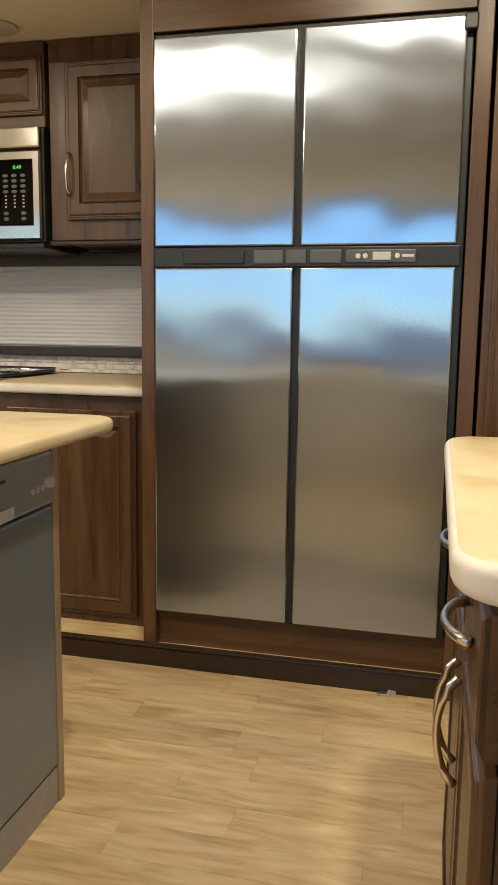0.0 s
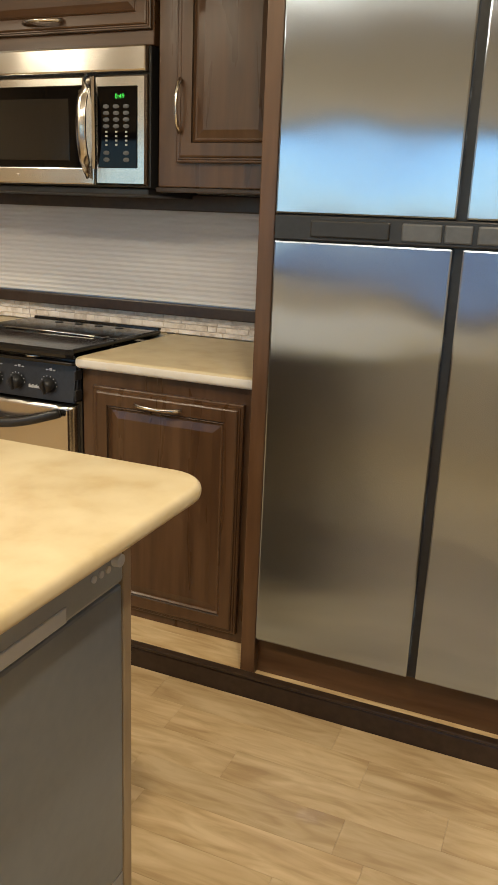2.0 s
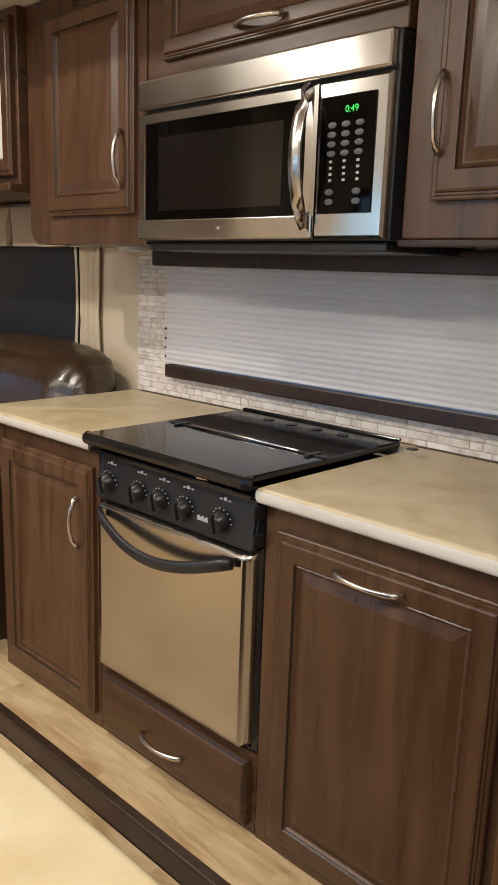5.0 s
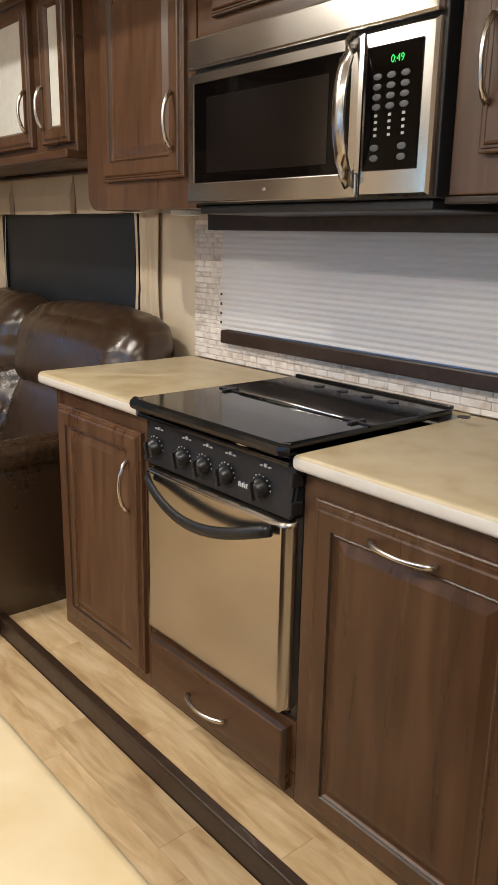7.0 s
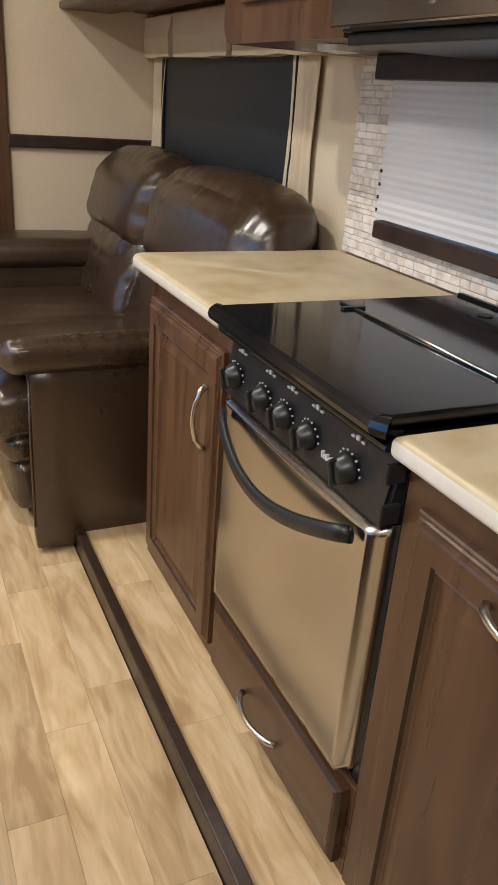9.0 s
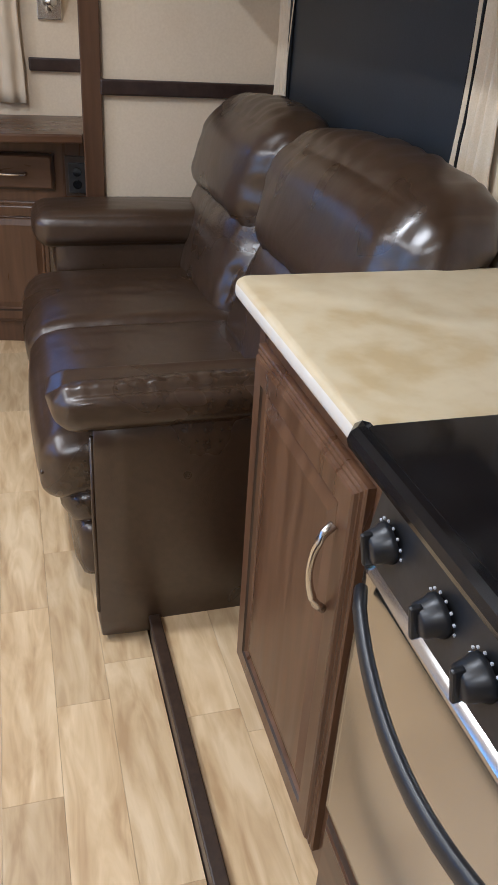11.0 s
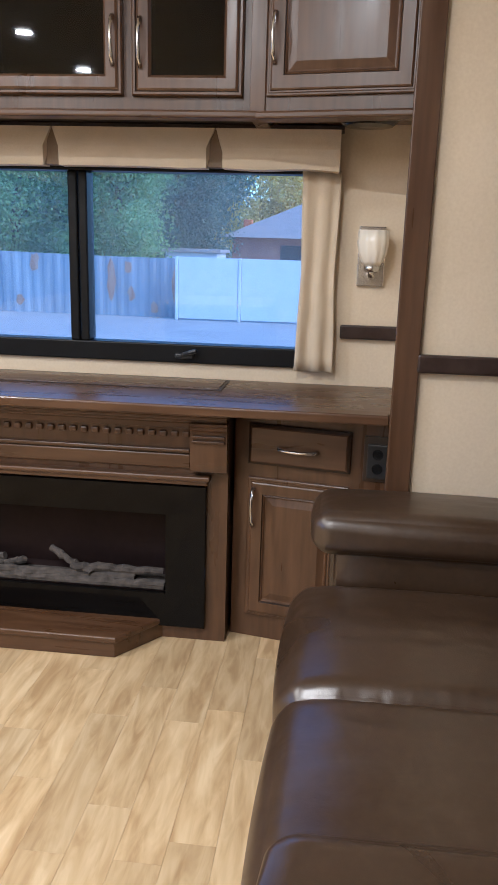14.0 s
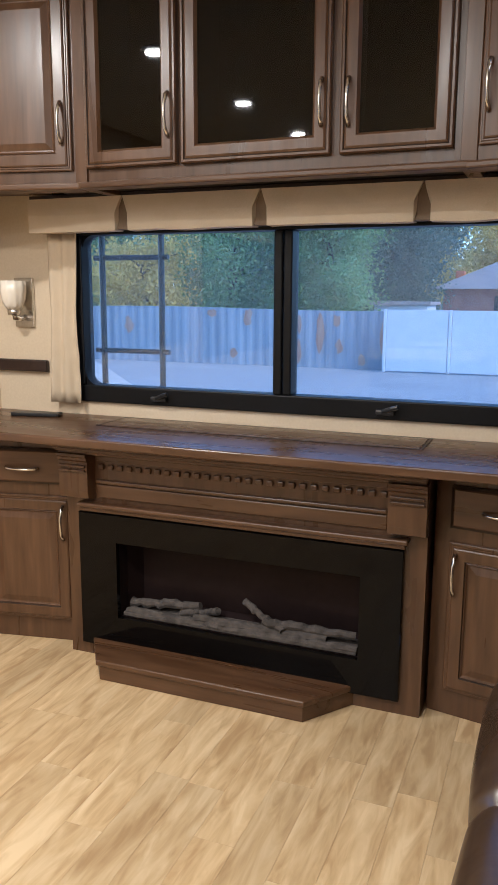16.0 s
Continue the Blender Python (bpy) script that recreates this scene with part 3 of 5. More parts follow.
def range_cooker():
    r = root("range_cooker", pose(0, KY, 0), "stainless and black gas range with its glass lid down", "stove")
    bx("body", BLACK, -1.966, -1.405, 0.03, 0.56, 0.251, 0.835, 0.003, r)
    # lid with a thick rolled front and upturned back rim
    bm = prism(bmesh.new(), rounded(-1.962, -1.408, -0.025, 0.527, 0.02), 0.872, 0.888, 0.006)
    sweep(bm, [(-1.966, -0.016, 0.874), (-1.955, -0.026, 0.875), (-1.415, -0.026, 0.875), (-1.404, -0.016, 0.874)], 0.015, 10)
    box(bm, -1.955, -1.415, 0.515, 0.530, 0.885, 0.894, 0.003)
    put(bm, "lid", BLACK, r, label="glossy black lid")
    for k in range(5):
        bm = turned(bmesh.new(), [(0.015, 0), (0.015, 0.0015), (0.0005, 0.0015)], 12, pose(-1.80 + k * 0.085 + (0.12 if k > 3 else 0), 0.46, 0.8885))
        put(bm, "vent_hole", BLACKP, r)
    for x in (-1.89, -1.45):
        bm = box(bmesh.new(), x - 0.045, x + 0.045, 0.221, 0.227, 0.888, 0.892, 0.001)
        box(bm, x - 0.006, x + 0.006, 0.20, 0.248, 0.888, 0.893, 0.001)
        put(bm, "lid_bracket", BLACKP, r)
    put(sweep(bmesh.new(), [(-1.85, 0.224, 0.891), (-1.67, 0.224, 0.8925), (-1.49, 0.224, 0.891)], 0.0035, 8), "lid_rod", NICKEL, r, smooth=True)
    # gap below the lid with the burner tray
    bx("burner_tray", BLACK, -1.955, -1.415, 0.012, 0.5, 0.838, 0.856, 0.004, r)
    put(turned(bmesh.new(), [(0.04, 0), (0.036, 0.008), (0.01, 0.012), (0.0005, 0.012)], 18, pose(-1.56, 0.022, 0.852)), "burner_cap", NICKEL, r, smooth=True)
    bx("front_rail", BLACK, -1.964, -1.406, -0.016, 0.03, 0.838, 0.849, 0.004, r)
    bx("front_rail", BLACKP, -1.950, -1.420, -0.006, 0.02, 0.856, 0.862, 0.002, r)
    for k in range(2):
        bx("lid_bracket", BLACKP, -1.407, -1.399, -0.012, 0.02, 0.735 + 0.06 * k, 0.765 + 0.06 * k, 0.003, r)
    # sloped control panel
    bm = bmesh.new()
    q = [(-1.960, -0.004, 0.722), (-1.410, -0.004, 0.722), (-1.410, 0.018, 0.842), (-1.960, 0.018, 0.842)]
    f0 = [bm.verts.new(v) for v in q]
    f1 = [bm.verts.new((v[0], 0.05, v[2])) for v in q]
    bm.faces.new(f0), bm.faces.new(f1[::-1])
    for k in range(4):
        bm.faces.new((f0[k], f1[k], f1[(k + 1) % 4], f0[(k + 1) % 4]))
    bmesh.ops.bevel(bm, geom=list(bm.edges), offset=0.006, segments=2, affect="EDGES")
    panel = put(bm, "control_panel", BLACKP, r)
    for k, kx in enumerate((-1.905, -1.788, -1.707, -1.624, -1.507)):
        big = 0.024 if k in (0, 4) else 0.023
        kn = put(turned(bmesh.new(), [(big, 0.0), (big, 0.006), (big * 0.9, 0.010), (big * 0.78, 0.024), (big * 0.6, 0.027), (0.0005, 0.027)], 22), "knob", BLACKP, r, pose(kx, 0.003, 0.770, 100, 0, 0), True)
        bmg = box(bmesh.new(), -0.004, 0.004, -big * 0.9, big * 0.9, 0.02, 0.034, 0.003)
        put(bmg, "grip", BLACKP, kn)
        bmt = bmesh.new()
        for j in range(10):
            a = radians(-60 + 26 * j)
            box(bmt, big * 1.14 * math.cos(a) - 0.0012, big * 1.14 * math.cos(a) + 0.0012, big * 1.14 * math.sin(a) - 0.0012, big * 1.14 * math.sin(a) + 0.0012, -0.001, 0.0012)
        put(bmt, "dial_mark", MARK, kn)
        bmm = bmesh.new()
        for j in range(3):
            box(bmm, kx - 0.014 + j * 0.013, kx - 0.006 + j * 0.013, 0.0085, 0.012, 0.812, 0.815 + 0.004 * (j % 2))
        put(bmm, "panel_print", MARK, r)
    bm = bmesh.new()
    for j in range(7):
        box(bm, -1.580 + j * 0.0065, -1.576 + j * 0.0065, -0.001, 0.004, 0.754, 0.764 - 0.003 * (j % 2))
    put(bm, "maker_mark", MARK, r)
    # oven door: domed steel skin, dark bowed handle
    bm = bmesh.new()
    nu, nv = 50, 50
    rows = []
    for i in range(nv + 1):
        line = []
        for j in range(nu + 1):
            u, v = 2 * j / nu - 1, 2 * i / nv - 1
            y = 0.030 * max(0.0, (abs(u) - 0.96) / 0.04) ** 2 + 0.030 * max(0.0, (abs(v) - 0.96) / 0.04) ** 2 - 0.005 * (1 - u * u) * (1 - v * v)
            line.append(bm.verts.new((-1.691 + 0.267 * u, min(y, 0.030), 0.487 + 0.227 * v)))
        rows.append(line)
    for a, b in zip(rows, rows[1:]):
        for j in range(nu):
            bm.faces.new((a[j], a[j + 1], b[j + 1], b[j]))
    door = put(bm, "oven_door", STEEL2, r, smooth=True, label="stainless steel oven door")
    bx("door_side", BLACK, -1.952, -1.428, 0.03, 0.05, 0.262, 0.712, 0.002, r)
    bm = bmesh.new()
    pts, rad = [], []
    for k in range(21):
        u = k / 20
        pts.append((-1.925 + u * 0.465, -0.012 - 0.038 * math.sin(math.pi * u) ** 0.7, 0.690 - 0.050 * math.sin(math.pi * u)))
        rad.append(0.014)
    sweep(bm, pts, rad, 10, 0.6)
    put(bm, "handle", BLACKP, door, smooth=True, label="dark grey bowed handle")


range_cooker()


# ---- backsplash, kitchen window shade ----
bm = box(bmesh.new(), -2.525, -0.80, 2.889, 2.899, 0.872, 0.94)
box(bm, -2.525, -2.342, 2.889, 2.899, 0.94, 1.36)
tile_wall = tagged(put(bm, "backsplash", GROUT), "pale stone mosaic backsplash round the kitchen window", "", "", "structure")


def cellular_shade():
    r = root("window_shade", pose(0, 2.888, 0), "white pleated cellular shade drawn down over the kitchen window", "window shade")
    bm = bmesh.new()
    n, zt, zb = 19, 1.300, 0.985
    rows = []
    for k in range(2 * n + 1):
        z = zt + (zb - zt) * k / (2 * n)
        y = -0.0235 if k % 2 else -0.026
        rows.append((bm.verts.new((-2.345, y, z)), bm.verts.new((-0.80, y, z)), bm.verts.new((-0.80, 0, z)), bm.verts.new((-2.345, 0, z))))
    for a, b in zip(rows, rows[1:]):
        for j in range(4):
            bm.faces.new((a[j], a[(j + 1) % 4], b[(j + 1) % 4], b[j]))
    bm.faces.new(rows[0]), bm.faces.new(rows[-1])
    put(bm, "pleated_cloth", SHADE, r)
    bx("head_rail", DARKWOOD, -2.39, -0.80, -0.05, 0.0, 1.292, 1.345, 0.004, r)
    bx("bottom_rail", DARKWOOD, -2.342, -0.80, -0.034, -0.001, 0.938, 0.980, 0.005, r)
    for k in range(4):
        bx("cord_bead", BLACKP, -2.349, -2.343, -0.028, -0.022, 1.0 + 0.03 * k, 1.008 + 0.03 * k, 0.001, r)
    for k in range(10):
        bx("cord_bead", BLACKP, -0.822, -0.812, -0.031, -0.025, 1.0 + 0.029 * k, 1.014 + 0.029 * k, 0.002, r)


cellular_shade()


# ---- kitchen wall units and microwave ----
UY = 2.535
r = root("wall_cabinet", pose(0, UY, 0), "brown stained raised-panel wall cupboard beside the refrigerator", "cabinet", "kitchen wall cupboards")
put(box(bmesh.new(), -1.274, -0.80, 0.026, 0.36, 1.357, 2.026, 0.003), "body", WOOD, r)
panel_door(r, -1.206, -0.86, 1.425, 1.945, 0.0, (-1.188, 1.575, 0.14, False))
bx("light_rail", GLAZE, -1.286, -0.80, 0.03, 0.05, 1.342, 1.356, 0.003, r)
r = root("wall_cabinet", pose(0, UY, 0), "brown stained lift-up cupboard above the microwave", "cabinet", "kitchen wall cupboards")
put(box(bmesh.new(), -2.062, -1.288, 0.022, 0.36, 1.741, 2.026, 0.003), "body", WOODH, r)
panel_door(r, -1.988, -1.293, 1.782, 1.975, 0.0, (-1.652, 1.812, 0.14, True), [(a * 0.8, b) for a, b in RAISED])
r = root("wall_cabinet", pose(0, UY, 0), "brown stained raised-panel wall cupboard with a rounded lower corner", "cabinet", "kitchen wall cupboards")
bm = bmesh.new()
prof = [(-2.066, 1.345), (-2.066, 2.026), (-2.64, 2.026)] + [(-2.64 + 0.05 * (1 - math.cos(radians(10 * k))), 1.395 - 0.05 * math.sin(radians(10 * k))) for k in range(10)]
lo, hi = [bm.verts.new((x, 0.022, z)) for x, z in prof], [bm.verts.new((x, 0.36, z)) for x, z in prof]
bm.faces.new(lo), bm.faces.new(hi)
for k in range(len(prof)):
    f = bm.faces.new((lo[k], lo[k - 1], hi[k - 1], hi[k]))
    f.material_index = 1 if k > 2 else 0
put(bm, "body", [WOOD, GLAZE], r)
panel_door(r, -2.520, -2.105, 1.425, 1.975, 0.0, (-2.142, 1.565, 0.14, False))
put(turned(bmesh.new(), [(0.045, 0), (0.043, -0.012), (0.0005, -0.016)], 20, pose(-2.25, 0.12, 1.344)), "under_light", mat("white_plastic_cover", (0.6, 0.6, 0.58), 0.4), r)


def text_mesh(words, size, parent, m, mt, name):
    cu = bpy.data.curves.new(name, "FONT")
    cu.body, cu.size, cu.align_x = words, size, "CENTER"
    tmp = bpy.data.objects.new(name, cu)
    me = bpy.data.meshes.new_from_object(tmp)
    bpy.data.objects.remove(tmp)
    me.materials.clear()
    me.materials.append(mt)
    ob = new(name, me)
    ob.parent, ob.matrix_basis = parent, m
    return ob


def microwave():
    r = root("microwave", pose(0, 2.52, 0), "stainless over-range microwave with black door glass and lit clock", "microwave")
    bx("body", BLACKP, -2.050, -1.288, 0.022, 0.375, 1.352, 1.738, 0.003, r)
    bm = box(bmesh.new(), -2.054, -1.293, -0.002, 0.04, 1.668, 1.738, 0.006)
    put(bm, "vent_grille", STEEL2, r, label="stainless top strip")
    prof = [(0, 0.03), (0, 0.006), (0.006, 0.0), (0.026, 0.0), (0.028, 0.004)]
    d = put(nested(bmesh.new(), -2.054, -1.472, 1.356, 1.661, prof, False), "door", STEEL2, r)
    bx("door_glass", BLACKGLASS, -2.032, -1.480, 0.002, 0.012, 1.404, 1.637, 0.001, d)
    bx("door_screen", mat("perforated_screen", (0.007, 0.006, 0.006), 0.12), -1.975, -1.56, 0.0005, 0.006, 1.425, 1.60, 0.001, d)
    put(box(bmesh.new(), -2.0535, -1.4725, -0.0015, 0.02, 1.3565, 1.404, 0.003), "lower_strip", STEEL2, d)
    put(turned(bmesh.new(), [(0.018, 0), (0.018, 0.003), (0.0005, 0.004)], 16, pose(-1.755, 0.002, 1.381, 90) @ Matrix.Diagonal((1, 0.45, 1, 1))), "maker_badge", NICKEL, d)
    p = put(nested(bmesh.new(), -1.468, -1.293, 1.356, 1.661, [(0, 0.03), (0, 0.006), (0.006, 0.0), (0.020, 0.0)], True), "control_panel", STEEL2, r)
    k = bx("keypad", BLACKGLASS, -1.455, -1.322, -0.0035, 0.004, 1.405, 1.630, 0.001, p)
    text_mesh("0:49", 0.019, p, pose(-1.378, -0.0045, 1.596, 90), LEDGREEN, "clock_digits")
    for i in range(4):
        for j in range(3):
            put(turned(bmesh.new(), [(0.011, 0), (0.0105, 0.0015), (0.0005, 0.002)], 10, pose(-1.425 + j * 0.034, -0.0035, 1.575 - i * 0.018, 90) @ Matrix.Diagonal((1, 0.55, 1, 1))), "button", GREYP, p)
    for j in range(3):
        if j != 1:
            for i in range(2):
                put(turned(bmesh.new(), [(0.011, 0), (0.0105, 0.0015), (0.0005, 0.002)], 10, pose(-1.425 + j * 0.034, -0.0035, 1.447 - i * 0.019, 90) @ Matrix.Diagonal((1, 0.6, 1, 1))), "button", GREYP, p)
    for j in range(3):
        for i in range(4):
            bm = box(bmesh.new(), -1.428 + j * 0.034, -1.421 + j * 0.034, -0.0045, -0.003, 1.503 - i * 0.012, 1.508 - i * 0.012)
            put(bm, "key_print", LCD, p)
    pts = [(-1.486, -0.004 - 0.042 * math.sin(math.pi * u / 14) ** 0.7, 1.382 + 0.272 * u / 14) for u in range(15)]
    put(sweep(bmesh.new(), pts, 0.018, 12, 0.38), "handle", STEEL2, d, smooth=True)
    bm = box(bmesh.new(), -2.04, -1.30, 0.03, 0.36, 1.330, 1.351, 0.004)
    put(bm, "underside", BLACKP, r)


microwave()


# ---- island with dishwasher ----
r = root("kitchen_island", pose(0, 0, 0), "kitchen island with a beige laminate top and wooden body", "kitchen island")
bm = prism(bmesh.new(), rounded(-1.62, -0.572, 0.62, 1.520, 0.075, (1, 1, 1, 1)), 0.840, 0.868, 0.011, 5)
for f in bm.faces:
    if f.normal.z < 0.3:
        f.material_index = 1
put(bm, "top", [LAM, LAM], r, None, "auto")
bx("end_stile", varied("tan_edge_board", (0.30, 0.23, 0.15), (0.38, 0.30, 0.2), 0.45, (6, 6, 0.8), 9, 3, 0.05), -0.73, -0.700, 1.437, 1.462, 0.0, 0.839, 0.002, r)
bx("body", WOOD, -1.52, -0.76, 0.70, 1.46, 0.0, 0.839, 0.003, r)
bx("plinth", varied("grey_plinth", (0.27, 0.265, 0.26), (0.33, 0.325, 0.32), 0.5), -0.76, -0.703, 0.72, 1.436, 0.0, 0.085, 0.002, r)
r = root("dishwasher", pose(-0.700, 0, 0, 0, 0, 90), "dark grey built-in dishwasher in the island, closed", "dishwasher")
bx("door", DWSTEEL, 0.86, 1.434, 0.0, 0.055, 0.092, 0.682, 0.006, r)
bx("control_panel", varied("pale_silver_panel", (0.30, 0.34, 0.39), (0.33, 0.37, 0.42), 0.3, fine=40, bump=0.02, metal=0.3), 0.86, 1.434, -0.003, 0.055, 0.686, 0.800, 0.008, r)
bm = prism(bmesh.new(), [(1.08, 0.0), (1.27, 0.0), (1.29, 0.012), (1.06, 0.012)], 0.690, 0.715, 0.002)
put(bm, "recessed_handle", mat("pale_recess", (0.55, 0.60, 0.66), 0.25, 0.0), r, pose(0, -0.006, 0))
for x in (1.345, 1.365, 1.385):
    put(turned(bmesh.new(), [(0.006, 0), (0.006, 0.003), (0.0005, 0.004)], 12, pose(x, -0.003, 0.728, 90)), "button", MARK, r)
bx("panel_print", BLACKP, 1.20, 1.245, -0.0045, -0.002, 0.765, 0.771, 0, r)
bm = turned(bmesh.new(), [(0.012, 0), (0.011, 0.012), (0.0005, 0.013)], 16, pose(1.407, -0.003, 0.737, 90))
put(bm, "knob", MARK, r)

# ---- counter end by the entry ----
r = root("counter_unit", pose(0.128, 0, 0, 0, 0, -90), "wooden drawer unit with a beige laminate top and looped handles", "cabinet")
bm = prism(bmesh.new(), rounded(0.096, 0.72, 0.610, 1.44, 0.06, (1, 0, 0, 1)), 0.826, 0.868, 0.016, 5)
for f in bm.faces:
    if f.normal.z < 0.75:
        f.material_index = 1
put(bm, "top", [LAM, LAMEDGE], r, pose(0.128, 0, 0, 0, 0, -90).inverted(), "auto")
bx("body", DARKWOOD, -1.40, -0.665, 0.023, 0.58, 0.0, 0.825, 0.003, r)
for a, b, side in ((-1.385, -1.005, 1), (-0.995, -0.68, -1)):
    panel_door(r, a, b, 0.655, 0.80, 0.0, ((a + b) / 2, 0.735, 0.13, True), DRAWER, "drawer")
    panel_door(r, a, b, 0.07, 0.64, 0.0, (-1.03 if side > 0 else -0.97, 0.53, 0.15, False))


# ---- sofa ----
def sofa():
    r = root("sofa", pose(0, 0, 0), "brown leather reclining two-seat sofa with padded arms", "sofa")

    def lean(p):
        return Vector((p.x, p.y + 0.30 * (p.z - 0.45), p.z))

    bx("base", LEATHER, -4.14, -2.67, 2.10, 2.80, SLIDE_Z + 0.003, 0.32, 0.02, r)
    for k, (a, b) in enumerate(((-3.440, -2.775), (-3.965, -3.428))):
        def droop(p, a=a, b=b):
            u = (p.x - a) / (b - a)
            f = max(0.0, (2.10 - p.y) / 0.14)
            edge = min(abs(p.x - a), abs(p.x - b))
            pucker = math.exp(-(edge / 0.03) ** 2) * max(0.0, min(1.0, (p.z - 0.36) / 0.05))
            crease = pucker * 0.002 * (math.sin(p.y * 170 + 3 * noise.noise(Vector((p.y * 20, a, 0)))) + noise.noise(Vector((p.y * 60, b, 2))))
            return Vector((p.x, p.y, p.z - 0.022 * f * f + crease))
        put(cushion(bmesh.new(), a, b, 1.960, 2.62, 0.285, 0.456, 0.055, 0.016, 44, 0.002, 3.0 * k, droop), "seat_cushion", LEATHER, r, smooth=True)
        put(cushion(bmesh.new(), a + 0.02, b - 0.02, 2.00, 2.13, 0.19, 0.315, 0.055, 0.008, 10, 0.006, 7 + k), "footrest_roll", LEATHER, r, smooth=True)
        put(cushion(bmesh.new(), a + 0.02, b - 0.02, 2.025, 2.12, 0.045, 0.215, 0.035, 0.010, 10, 0.004, 9 + k), "footrest", LEATHER, r, smooth=True)
        put(sweep(bmesh.new(), [(a + 0.03 + (b - a - 0.06) * j / 12, 1.961, 0.352 + 0.002 * (j % 2)) for j in range(13)], 0.0035, 6), "front_seam", LEATHER, r, smooth=True)
    for a, b, k in ((-3.43, -2.545, 0), (-4.185, -3.44, 1)):
        mid = (a + b) / 2

        def lower(p, a=a, b=b):
            q = lean(p)
            near = math.exp(-((p.x + 3.435) / 0.10) ** 2) * math.exp(-((p.z - 0.72) / 0.10) ** 2)
            q.y += 0.05 * near
            return q

        def upper(p):
            q = lean(p)
            q.z += 0.02 * math.cos((p.x - mid) * 3.2)
            near = math.exp(-((p.x + 3.435) / 0.09) ** 2) * math.exp(-((p.z - 0.74) / 0.12) ** 2)
            q.y += 0.06 * near
            return q
        put(cushion(bmesh.new(), a + 0.015, b - 0.015, 2.505, 2.72, 0.39, 0.775, 0.09, 0.025, 40, 0.009, 11 + k, lower), "lower_back", LEATHER, r, smooth=True)
        put(cushion(bmesh.new(), a, b, 2.475, 2.725, 0.665, 0.985, 0.105, 0.02, 40, 0.007, 21 + k, upper), "head_roll", LEATHER, r, smooth=True)
    def arm_shape(outer, side, gather, fall):
        def shape(p):
            """A sunk seam with gathered leather along the outer edge of the arm."""
            d = (outer - p.x) * side
            top = max(0.0, min(1.0, (p.z - 0.59) / 0.03))
            run = p.y
            seam = math.exp(-((d - 0.014) / 0.008) ** 2)
            pleat = math.exp(-((d - 0.036) / 0.030) ** 2)
            ripple = math.sin(run * 210 + 4 * noise.noise(Vector((run * 15, 0, outer)))) + noise.noise(Vector((run * 70, d * 20, outer)))
            u = max(0.0, min(1.0, d / 0.36))
            slope = fall * u * u * (3 - 2 * u) * max(0.0, min(1.0, (p.z - 0.540) / 0.105))
            return Vector((p.x, p.y, p.z - slope + top * (gather * ripple * pleat - 0.006 * seam)))
        return shape

    for a, b, e0, e1, k in ((-2.80, -2.600, -2.665, -2.620, 0), (-4.195, -3.925, -4.18, -4.135, 1)):
        put(cushion(bmesh.new(), a - (0.16 if k == 0 else 0.0), b, 1.990 if k == 0 else 2.010, 2.64, 0.540 if k == 0 else 0.530, 0.645, 0.045, 0.010, 64, 0.001, 31 + k, arm_shape(b if k == 0 else a, 1 if k == 0 else -1, 0.0022 if k == 0 else 0.0004, 0.17 if k == 0 else 0.0)), "armrest", LEATHER, r, smooth=True)
        put(cushion(bmesh.new(), e0, e1, 2.055, 2.84, 0.012, 0.552, 0.018, 0.0, 10), "end_panel", LEATHER, r, smooth=True)
        put(cushion(bmesh.new(), min(e0, a + 0.02) + 0.006, max(e1, b - 0.02) - 0.006, 2.068, 2.60, 0.42, 0.556, 0.03, 0.0, 10), "arm_box", LEATHER, r, smooth=True)
        sx = b - 0.002 if k == 0 else a + 0.002
        put(sweep(bmesh.new(), [(sx, 2.035 + 0.58 * j / 24, 0.612 + 0.001 * (j % 2)) for j in range(25)], 0.004, 6), "arm_piping", LEATHER, r, smooth=True)
    put(sweep(bmesh.new(), [(-2.63, 2.056, 0.09), (-2.63, 2.054, 0.3), (-2.63, 2.056, 0.53)], 0.004, 6), "panel_seam", LEATHER, r, smooth=True)
    return r


sofa()


# ---- curtains and valances ----
def curtain(name, length, z0, z1, m, folds, label, group):
    """A hanging cloth with folds, its width along x, gathered below."""
    bm = bmesh.new()
    n, rows = folds * 9, 14
    grid = []
    for i in range(rows + 1):
        v = i / rows
        z = z1 + (z0 - z1) * v
        pinch = 1 - 0.12 * math.sin(math.pi * v) + 0.05 * v
        line = []
        for j in range(n + 1):
            u = j / n
            line.append(((u - 0.5) * length * pinch + 0.004 * noise.noise(Vector((u * 5, v * 3, length))), -0.018 - 0.010 * math.sin(2 * math.pi * folds * (u + 0.10 * noise.noise(Vector((u * 3, v * 1.5, length * 40)))) + 0.7 * v) * (0.5 + 0.5 * v) - 0.010 * noise.noise(Vector((u * 6, v * (3 + 5 * v), 2 + length))) * v, z))
        grid.append([bm.verts.new(p) for p in line])
    for a, b in zip(grid, grid[1:]):
        for j in range(n):
            bm.faces.new((a[j], a[j + 1], b[j + 1], b[j]))
    ob = put(bm, name, FABRIC, None, m, True)
    mod = ob.modifiers.new("cloth", "SOLIDIFY")
    mod.thickness = 0.004
    return tagged(ob, label, "curtain", group)


